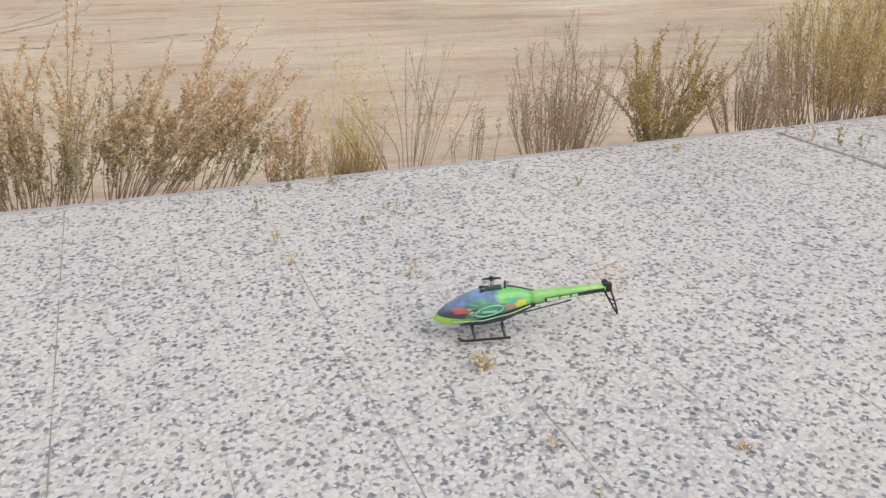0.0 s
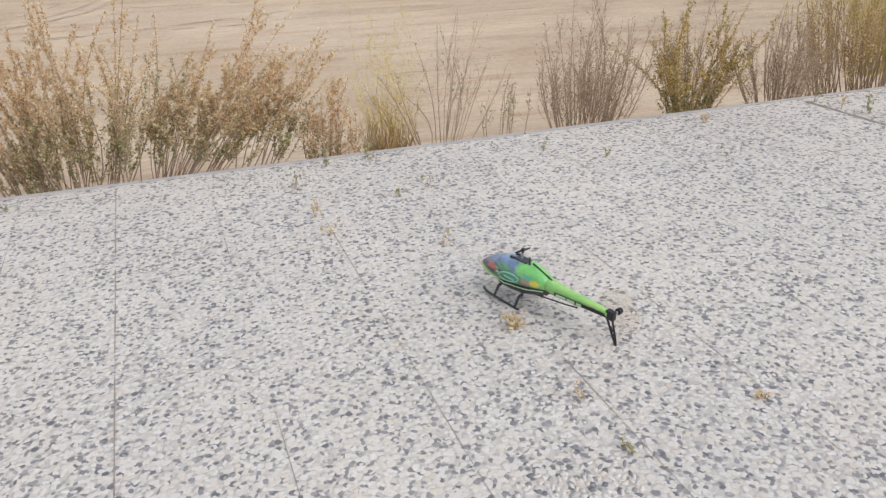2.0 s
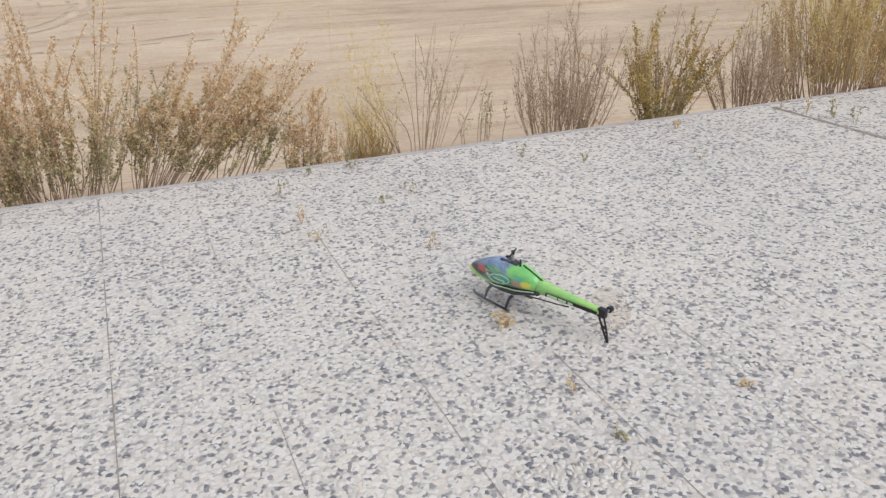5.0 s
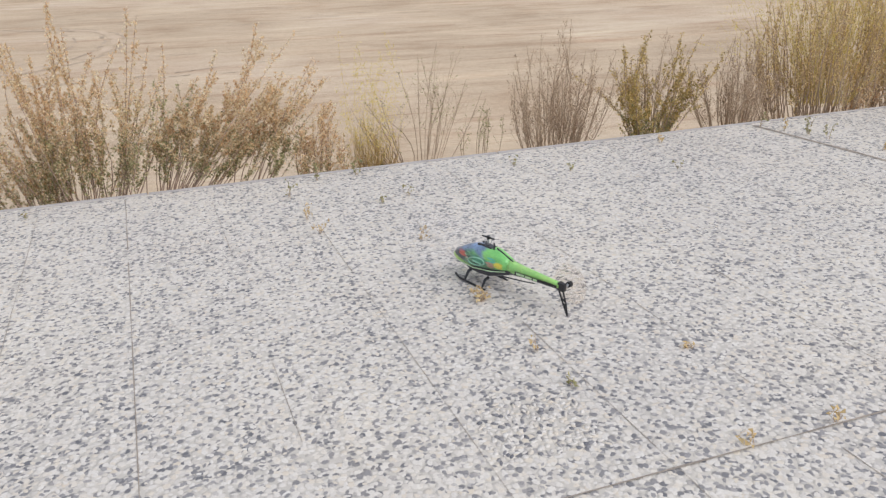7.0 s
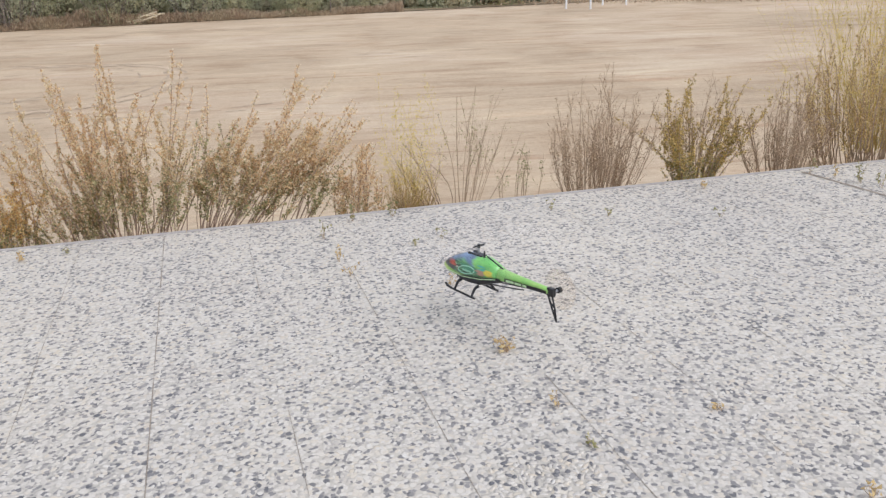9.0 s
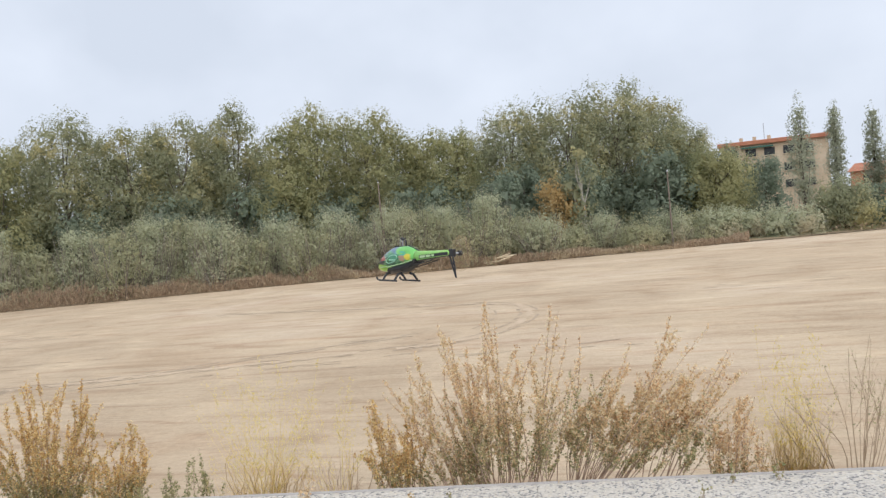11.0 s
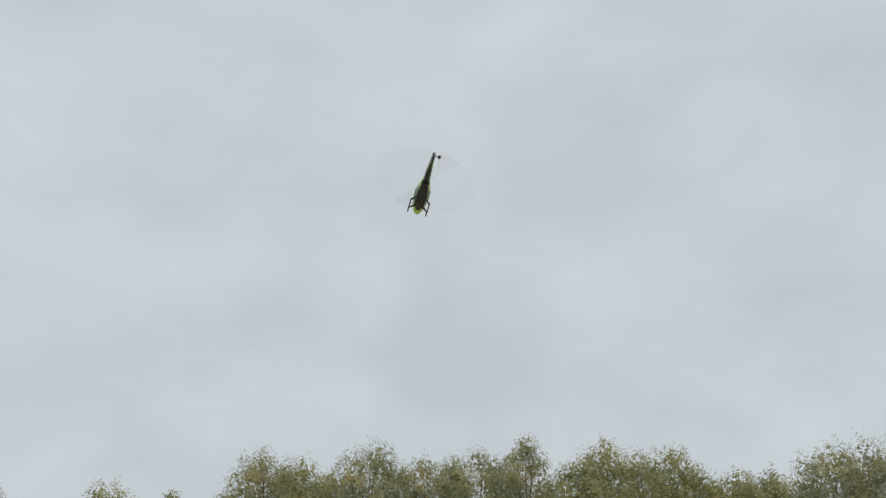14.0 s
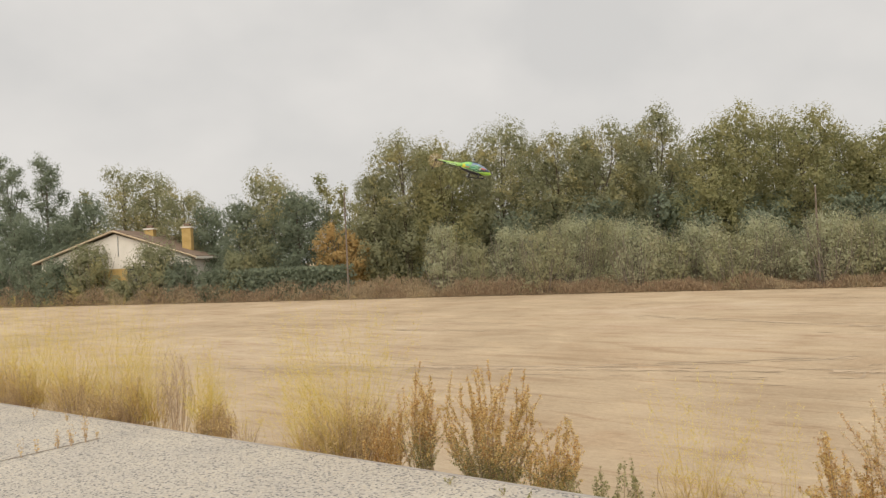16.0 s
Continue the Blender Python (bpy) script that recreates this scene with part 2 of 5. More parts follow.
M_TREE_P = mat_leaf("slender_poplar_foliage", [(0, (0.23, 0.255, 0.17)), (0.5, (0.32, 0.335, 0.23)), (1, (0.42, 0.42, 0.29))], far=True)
M_BRUSH = mat_leaf("russet_brush", [(0, (0.26, 0.185, 0.13)), (0.5, (0.40, 0.295, 0.2)), (1, (0.57, 0.45, 0.31))],
                   0.7, [(0, (0.382, 0.313, 0.211)), (1, (0.693, 0.583, 0.392))], scale=0.25)
M_THICKET = mat_mottled("thicket_twig", (0.17, 0.14, 0.125), (0.33, 0.28, 0.24), 3, 0.95, 0.2, 40)
M_BARK = mat_mottled("tree_bark", (0.09, 0.075, 0.06), (0.2, 0.17, 0.14), 4, 0.95, 0.5, 25)
M_PALE_BARK = mat_mottled("pale_bark", (0.3, 0.28, 0.24), (0.42, 0.4, 0.35), 4, 0.95, 0.4, 25)
M_CUT = mat_mottled("pale_cut_wood", (0.5, 0.42, 0.29), (0.64, 0.55, 0.4), 4, 0.9, 0.3, 25)
M_POLE = mat_mottled("weathered_pole", (0.13, 0.105, 0.085), (0.24, 0.2, 0.165), 3, 0.9, 0.3, 40)
M_WHITE = mat_mottled("whitewashed_wall", (0.66, 0.63, 0.57), (0.76, 0.73, 0.68), 0.8, 0.9, 0.15, 20)
M_OCHRE = mat_mottled("ochre_brick", (0.42, 0.29, 0.11), (0.52, 0.37, 0.16), 2, 0.9, 0.4, 22)
M_BUFF = mat_mottled("buff_render", (0.45, 0.36, 0.25), (0.54, 0.45, 0.33), 0.6, 0.9, 0.2, 14)
M_ROOF = mat_mottled("weathered_roof_tile", (0.16, 0.115, 0.085), (0.27, 0.2, 0.15), 1.2, 0.9, 0.5, 14)
M_RED_ROOF = mat_mottled("red_roof_tile", (0.36, 0.15, 0.09), (0.46, 0.21, 0.13), 1.0, 0.9, 0.4, 14)
M_DARK = mat_plain("dark_opening", (0.03, 0.032, 0.035), 0.4)
M_GOAL = mat_plain("white_goal_paint", (0.74, 0.74, 0.73), 0.45)
M_BLUE = mat_plain("faded_blue_paint", (0.25, 0.33, 0.45), 0.6)
M_GREY = mat_plain("grey_road", (0.30, 0.30, 0.30), 0.9)
M_STEEL = mat_plain("galvanised_steel", (0.42, 0.43, 0.44), 0.5, 0.6)

# ---- mesh helpers ----
SLAB_TILT = 1.5
SLAB = pose(0, 0, 0, 0, -SLAB_TILT, 0)


def mesh_from(name, verts, faces, material):
    me = bpy.data.meshes.new(name)
    me.from_pydata([tuple(v) for v in verts], [], faces)
    for mat in (material if isinstance(material, (list, tuple)) else [material]):
        me.materials.append(mat)
    me.update()
    return me


def part(name, bm, material, parent=None, label="", smooth=False):
    """Links a bmesh as one mesh object under a thing or a part."""
    me = bpy.data.meshes.new(name)
    bm.normal_update()
    bm.to_mesh(me)
    bm.free()
    me.materials.append(material)
    if smooth:
        for p in me.polygons:
            p.use_smooth = True
    ob = new(name, me)
    ob.parent = parent
    if label:
        ob["label"] = label
    return ob


def add_box(bm, x0, x1, y0, y1, z0, z1, bevel=0.0):
    r = bmesh.ops.create_cube(bm, size=1.0)
    vs = r["verts"]
    for v in vs:
        v.co = Vector((x0 + (v.co.x + 0.5) * (x1 - x0), y0 + (v.co.y + 0.5) * (y1 - y0), z0 + (v.co.z + 0.5) * (z1 - z0)))
    if bevel:
        es = list({e for v in vs for e in v.link_edges})
        bmesh.ops.bevel(bm, geom=es, offset=bevel, segments=2, affect="EDGES", profile=0.6)
    return bm


def box(x0, x1, y0, y1, z0, z1, bevel=0.0):
    return add_box(bmesh.new(), x0, x1, y0, y1, z0, z1, bevel)


def add_tube(bm, pts, radii, sides=6, cap=True):
    """A tube along points, with a radius at each."""
    rings = []
    pts = [Vector(p) for p in pts]
    for i, p in enumerate(pts):
        d = (pts[min(i + 1, len(pts) - 1)] - pts[max(i - 1, 0)]).normalized()
        a = d.cross(Vector((0, 0, 1)) if abs(d.z) < 0.9 else Vector((1, 0, 0))).normalized()
        b = d.cross(a)
        r = radii[i] if isinstance(radii, (list, tuple)) else radii
        rings.append([bm.verts.new(p + r * (math.cos(2 * math.pi * k / sides) * a + math.sin(2 * math.pi * k / sides) * b)) for k in range(sides)])
    for r0, r1 in zip(rings, rings[1:]):
        for k in range(sides):
            bm.faces.new((r0[k], r0[(k + 1) % sides], r1[(k + 1) % sides], r1[k]))
    if cap:
        bm.faces.new(rings[0][::-1])
        bm.faces.new(rings[-1])
    return bm


def tube(pts, radii, sides=6):
    return add_tube(bmesh.new(), pts, radii, sides)


class Soup:
    """Collects many small faces for one mesh."""

    def __init__(self):
        self.v, self.f = [], []

    def quad(self, a, b, c, d):
        n = len(self.v)
        self.v += [a, b, c, d]
        self.f.append((n, n + 1, n + 2, n + 3))

    def stick(self, pts, radii, sides=3):
        rings = []
        for i, p in enumerate(pts):
            d = np.subtract(pts[min(i + 1, len(pts) - 1)], pts[max(i - 1, 0)])
            d = d / (np.linalg.norm(d) + 1e-9)
            a = np.cross(d, (0.3, 0.9, 0.2))
            a /= np.linalg.norm(a) + 1e-9
            b = np.cross(d, a)
            n = len(self.v)
            self.v += [np.asarray(p) + radii[i] * (math.cos(k * 2 * math.pi / sides) * a + math.sin(k * 2 * math.pi / sides) * b) for k in range(sides)]
            rings.append(n)
        for r0, r1 in zip(rings, rings[1:]):
            for k in range(sides):
                self.f.append((r0 + k, r0 + (k + 1) % sides, r1 + (k + 1) % sides, r1 + k))

    def mesh(self, name, material):
        return mesh_from(name, self.v, self.f, material)


def leaf_cloud(name, centres, size, rng, material, long=1.5, up=0.0, cup=0.25, out=None, stray=0.22):
    """Many small pointed leaves at the given places, as one mesh."""
    n = len(centres)
    d = rng.normal(size=(n, 3))
    d[:, 2] += up
    d /= np.linalg.norm(d, axis=1, keepdims=True)
    s = np.cross(d, rng.normal(size=(n, 3)))
    s /= np.linalg.norm(s, axis=1, keepdims=True) + 1e-9
    nn = np.cross(d, s)
    if out is not None:
        nn = out + rng.normal(0, stray, (n, 3))
        nn /= np.linalg.norm(nn, axis=1, keepdims=True) + 1e-9
        s = np.cross(d, nn)
        s /= np.linalg.norm(s, axis=1, keepdims=True) + 1e-9
        d = np.cross(nn, s)
    sz = (size * rng.uniform(0.6, 1.4, n))[:, None]
    mid = centres - s * sz * 0.33
    a, b = mid - d * sz * long * 0.5, mid + d * sz * long * 0.5
    l = mid + s * sz + nn * sz * cup
    verts = np.stack([a, l, b], 1).reshape(-1, 3)
    me = bpy.data.meshes.new(name)
    me.vertices.add(3 * n)
    me.vertices.foreach_set("co", verts.astype(np.float32).ravel())
    loops = np.arange(3 * n, dtype=np.int32)
    me.loops.add(3 * n)
    me.loops.foreach_set("vertex_index", loops)
    me.polygons.add(n)
    me.polygons.foreach_set("loop_start", loops[::3].copy())
    me.materials.append(material)
    me.update(calc_edges=True)
    return me


def thing(name, m, label, category, group="", kind=""):
    ob = new(name)
    ob.matrix_basis = m
    ob.empty_display_size = 0.1
    return tagged(ob, label, category, group, kind)


def child(name, me, parent, label=""):
    ob = new(name, me)
    ob.parent = parent
    if label:
        ob["label"] = label
    return ob


def slab_point(x, y, z=0.0):
    return SLAB @ Vector((x, y, z))

# ---- ground ----
FIELD_Z, EDGE_Y = -1.6, 4.632
VERGE = [(-130, 20), (-92, 32), (-60, 41.5), (-41, 48), (-25, 53), (-9, 57.5), (4, 61), (12, 63), (23, 66), (32, 68.5), (70, 75), (130, 84)]


def verge_y(x):
    for (x0, y0), (x1, y1) in zip(VERGE, VERGE[1:]):
        if x <= x1:
            return y0 + (y1 - y0) * (x - x0) / (x1 - x0)
    return VERGE[-1][1]


def ground_z(x, y):
    """Level field, a bank up to the slab, and the bank's own small bumps."""
    top = math.tan(radians(SLAB_TILT)) * max(-25.0, min(25.0, x)) - 0.16
    s = min(1.0, max(0.0, (y - 4.7) / 6.0))
    z = top + (FIELD_Z - top) * (s * (2 - s))
    z += 0.05 * noise.noise(Vector((x * 0.6, y * 0.6, 0.3))) * max(0.0, min(1.0, (12.0 - y) / 2.0))
    if y < 4.6:
        z = top - 0.5
    return z


def build_ground():
    xs = [-1500, -600, -250, -130, -90, -60, -42] + [-30 + 0.75 * i for i in range(68)] + [22, 25, 30, 38, 50, 70, 100, 180, 400, 900, 1500]
    ys = [-900, -250, -80, -30, -12, 2, 4.55] + [4.65 + 0.3 * i for i in range(26)] + [12.5 + 1.2 * i for i in range(42)] + [66, 72, 80, 95, 120, 170, 280, 520, 1000, 2500]
    verts = [(x, y, ground_z(x, y)) for y in ys for x in xs]
    w = len(xs)
    faces = [(j * w + i, j * w + i + 1, (j + 1) * w + i + 1, (j + 1) * w + i) for j in range(len(ys) - 1) for i in range(w - 1)]
    me = mesh_from("ground", verts, faces, M_SAND)
    for p in me.polygons:
        p.use_smooth = True
    tagged(new("ground", me), "bare beige sandy earth field with dragged tyre marks", "ground", kind="structure")


build_ground()


def build_tracks():
    """Tyre marks: broken dark ruts, crumbled earth beside them and pale worn lanes laid on the field."""
    rng = np.random.default_rng(5)

    def ribbon(path, width, material, name, label, gaps=0.3):
        s = Soup()
        pts = []
        for p, q in zip(path, path[1:]):
            m = max(1, int(math.dist(p, q) / 0.16))
            pts += [np.array(p) + (np.array(q) - np.array(p)) * k / m for k in range(m)]
        edge, on = [], True
        for k, p in enumerate(pts[:-1]):
            d = pts[k + 1] - p
            nrm = np.array([-d[1], d[0]]) / (np.linalg.norm(d) + 1e-9)
            wob = 0.5 * width * noise.noise(Vector((p[0] * 2.3, p[1] * 2.3, width * 9)))
            edge.append((p + nrm * (wob + width * rng.uniform(0.25, 1.1)), p + nrm * (wob - width * rng.uniform(0.25, 1.1))))
        for k, (a, b) in enumerate(zip(edge, edge[1:])):
            on = rng.random() > gaps if k % 3 == 0 else on
            if on:
                zs = [FIELD_Z + 0.004 + 0.006 * rng.random() for _ in range(4)]
                s.quad(*[(x, y, z) for (x, y), z in zip((a[0], a[1], b[1], b[0]), zs)])
        if s.f:
            tagged(new(name, s.mesh(name, material)), label, "tyre track", "tyre tracks", "stuff")

    # a loop with a tight turn at its far right end
    def loop(off):
        a = [(-22 + 0.7 * i, 16.4 - off + 0.19 * i + 0.0016 * i * i) for i in range(24)]
        b = []
        for k in range(40):
            th = -1.35 + 2.7 * k / 39
            b.append((-6.6 + (3.2 - off) * math.cos(th), 26.4 + (5.6 - off) * math.sin(th)))
        c = [(-6.0 - 0.4 * i, 32.0 - off + 0.09 * i) for i in range(36)]
        return a + b + c

    curved, straight = "curved tyre mark turning on the sandy field", "straight tyre mark across the sandy field"
    for off, mat, w, gaps in ((0.0, M_TRACK_D, 0.07, 0.35), (0.3, M_TRACK_L, 0.24, 0.05), (0.62, M_TRACK_D, 0.08, 0.3), (1.5, M_TRACK_D, 0.05, 0.5)):
        ribbon(loop(off), w, mat, "tyre_track", curved, gaps)
    # a rut that cuts up into the loop from the lower lane
    for off in (0.0, 0.45):
        ribbon([(-24 + 0.6 * i, 14.8 - off + 0.15 * i + 0.006 * i * i) for i in range(30)], 0.1, M_TRACK_D, "tyre_track", curved, 0.25)
    for k in range(64):
        y0 = 15.0 + 0.7 * k + rng.uniform(-0.5, 0.5)
        x0 = rng.uniform(-46, 12)
        n = int(rng.integers(5, 24))
        slope, bend = rng.uniform(0.0, 0.24), rng.uniform(-0.006, 0.006)
        path = [(x0 + 0.5 * i, y0 + slope * 0.5 * i + bend * i * i) for i in range(n) if y0 + slope * 0.5 * i + bend * i * i < verge_y(x0 + 0.5 * i) - 2]
        if len(path) > 3:
            dark = rng.random() < 0.72
            for off in ((0.0, 0.9) if rng.random() < 0.5 else (0.0,)):
                ribbon([(x, y + off) for x, y in path], rng.uniform(0.02, 0.045) * (1 + y0 / 40) * (1 if dark else 1.8), M_TRACK_D if dark else M_TRACK_L, "tyre_track", straight, 0.45)


build_tracks()


# ---- washed-pebble slab ----
JOINT_LEAN = -0.112
JOINTS = [-3.85 + 0.515 * i for i in range(20)]  # x of each joint at y = 3


def build_slab():
    slab = thing("pavement", SLAB, "pale washed-pebble concrete slab with sawn joints and weeds", "pavement", kind="structure")
    child("slab", mesh_from("slab", [(x, y, z) for x in (-45, 30) for y in (-14, EDGE_Y - 0.042) for z in (-0.5, -0.0016)],
                            [(0, 1, 3, 2), (4, 6, 7, 5), (0, 4, 5, 1), (2, 3, 7, 6), (1, 5, 7, 3), (0, 2, 6, 4)], M_MORTAR), slab)
    # kerb pieces along the edge
    for i in range(30):
        x0 = -44 + 2.4 * i
        part("kerb", box(x0 + 0.004, x0 + 2.396, EDGE_Y - 0.04, EDGE_Y, -0.5, 0.004, 0.006), M_KERB, slab)
    # pebbles in the stretch that is passed nearest
    rng = np.random.default_rng(11)
    step = 0.0225
    n_rim = 6
    ang = np.arange(n_rim) * 2 * math.pi / n_rim
    cs, sn = np.cos(ang), np.sin(ang)
    pts = []
    for j in range(int((EDGE_Y - 0.05 - 0.55) / (step * 0.88))):
        y = 0.55 + j * step * 0.88
        lo, hi = -1.15 - (y - 0.55) * 0.62, 2.3 + (y - 0.55) * 1.05
        n = int((hi - lo) / step)
        x = lo + (np.arange(n) + 0.5 * (j % 2)) * step
        pts.append(np.stack([x + rng.normal(0, step * 0.3, n), y + rng.normal(0, step * 0.3, n)], 1))
    pts = np.concatenate(pts)
    u = pts[:, 0] - JOINT_LEAN * (pts[:, 1] - 3.0)
    k = (u + 3.85) / 0.515
    gap = np.abs(k - np.round(k)) * 0.515
    cross = np.abs(pts[:, 1] - 1.045 - 0.07 * (pts[:, 0] - 1.3)) < 0.007
    wide = (np.abs(pts[:, 0] - 3.634 - 0.18 * (4.487 - pts[:, 1])) < 0.018)
    patch = np.array([noise.noise(Vector((px * 1.3, py * 1.3, 2.0))) for px, py in pts])
    keep = (gap > 0.003) & ~cross & ~wide & (pts[:, 1] < EDGE_Y - 0.052) & (rng.random(len(pts)) > 0.045 + 0.03 * (patch > 0.25))
    pts = pts[keep]
    near = (pts[:, 0] > 0.5) & (pts[:, 0] < 0.86) & (pts[:, 1] > 1.2) & (pts[:, 1] < 1.54)
    singles, pts = pts[near][:300], np.concatenate([pts[~near], pts[near][300:]])
    n = len(pts)
    a = rng.uniform(0, math.pi, n)
    rx, ry = step * rng.uniform(0.38, 0.86, n), step * rng.uniform(0.3, 0.6, n)
    h = rng.uniform(-0.0002, 0.0007, n)
    wob = rng.uniform(0.75, 1.2, (n, n_rim))
    lx, ly = cs * rx[:, None] * wob, sn * ry[:, None] * wob
    wx = lx * np.cos(a)[:, None] - ly * np.sin(a)[:, None]
    wy = lx * np.sin(a)[:, None] + ly * np.cos(a)[:, None]
    verts = np.empty((n, n_rim + 1, 3), np.float32)
    verts[:, :n_rim, 0], verts[:, :n_rim, 1], verts[:, :n_rim, 2] = pts[:, :1] + wx, pts[:, 1:] + wy, -0.0021
    verts[:, n_rim, 0], verts[:, n_rim, 1], verts[:, n_rim, 2] = pts[:, 0], pts[:, 1], h
    cap = np.array([(i, (i + 1) % n_rim, n_rim) for i in range(n_rim)], np.int32)
    idx = (cap[None] + (np.arange(n, dtype=np.int32) * (n_rim + 1))[:, None, None]).reshape(-1)
    tri = []
    for i in range(n_rim):
        q = (i + 1) % n_rim
        tri += [(i, q, n_rim + q), (i, n_rim + q, n_rim + i), (n_rim + i, n_rim + q, 2 * n_rim)]
    me = bpy.data.meshes.new("pebbles")
    me.vertices.add(n * (n_rim + 1))
    me.vertices.foreach_set("co", verts.ravel())
    me.loops.add(len(idx))
    me.loops.foreach_set("vertex_index", idx)
    me.polygons.add(len(idx) // 3)
    me.polygons.foreach_set("loop_start", np.arange(0, len(idx), 3, dtype=np.int32))
    me.polygons.foreach_set("use_smooth", np.ones(len(idx) // 3, bool))
    me.materials.append(M_PEBBLE)
    me.update(calc_edges=True)
    tagged(child("pebbles", me, slab), kind="stuff")
    shapes = []
    for s in range(8):
        rr = rng.uniform(0.75, 1.2, n_rim)
        ex, ey = step * rng.uniform(0.4, 0.78), step * rng.uniform(0.3, 0.56)
        v = [(cs[i] * ex * rr[i], sn[i] * ey * rr[i], -0.006) for i in range(n_rim)] + [(0.86 * cs[i] * ex * rr[i], 0.86 * sn[i] * ey * rr[i], 0.0002) for i in range(n_rim)] + [(0, 0, 0.0009)]
        shapes.append(mesh_from("pebble", v, [tuple(int(q) for q in f) for f in tri], M_PEBBLE_ONE))
        for p in shapes[-1].polygons:
            p.use_smooth = True
    for i, (px, py) in enumerate(singles):
        child("pebble", shapes[i % 8], slab).matrix_basis = pose(px, py, rng.uniform(-0.001, 0.001), 0, 0, rng.uniform(0, 360))
    # dirt in the joints
    for x3 in JOINTS:
        y0, y1 = -3.0, EDGE_Y - 0.1
        s = Soup()
        for i in range(40):
            ya, yb = y0 + (y1 - y0) * i / 40, y0 + (y1 - y0) * (i + 1) / 40
            xa, xb = x3 + JOINT_LEAN * (ya - 3), x3 + JOINT_LEAN * (yb - 3)
            if rng.random() < (0.05 if abs(x3 + 0.76) < 0.1 else 0.35):
                continue
            wa = (0.0022 if abs(x3 + 0.76) < 0.1 else 0.0013) * (0.4 + 0.8 * rng.random())
            s.quad((xa - wa, ya, 0.0003), (xa + wa, ya, 0.0003), (xb + wa, yb, 0.0003), (xb - wa, yb, 0.0003))
        child("joint", s.mesh("joint", M_DIRT), slab)
    for (xa, ya), (xb, yb), w in (((3.62, 4.53), (4.6, -1.0), 0.02), ((0.6, 0.996), (4.4, 1.262), 0.0042), ((-10.42, 3.9), (-10.15, 1.5), 0.03), ((-2.56, 4.53), (-1.9, 1.5), 0.012)):
        s = Soup()
        for i in range(30):
            f0, f1 = i / 30, (i + 1) / 30
            wa = w * (0.4 + 0.7 * rng.random())
            p, q = (xa + (xb - xa) * f0, ya + (yb - ya) * f0), (xa + (xb - xa) * f1, ya + (yb - ya) * f1)
            if abs(xb - xa) > abs(yb - ya):
                s.quad((p[0], p[1] - wa, 0.001), (q[0], q[1] - wa, 0.001), (q[0], q[1] + wa, 0.001), (p[0], p[1] + wa, 0.001))
            else:
                s.quad((p[0] - wa, p[1], 0.001), (p[0] + wa, p[1], 0.001), (q[0] + wa, q[1], 0.001), (q[0] - wa, q[1], 0.001))
        child("joint", s.mesh("joint", M_DIRT), slab)


build_slab()


# ---- plants near the slab ----
def stalk(rng, base, top, bend, n=6):
    """A curved line from base to top that sags sideways."""
    b, t = np.array(base, float), np.array(top, float)
    side = rng.normal(size=3) * bend
    side[2] = abs(side[2]) * 0.4
    return [b + (t - b) * f + side * math.sin(f * math.pi) + np.array((0, 0, bend * 0.8)) * f * (1 - f) for f in np.linspace(0, 1, n)]


def plant(name, at, label, category, group):
    return thing(name, Matrix.Translation(at), label, category, group)


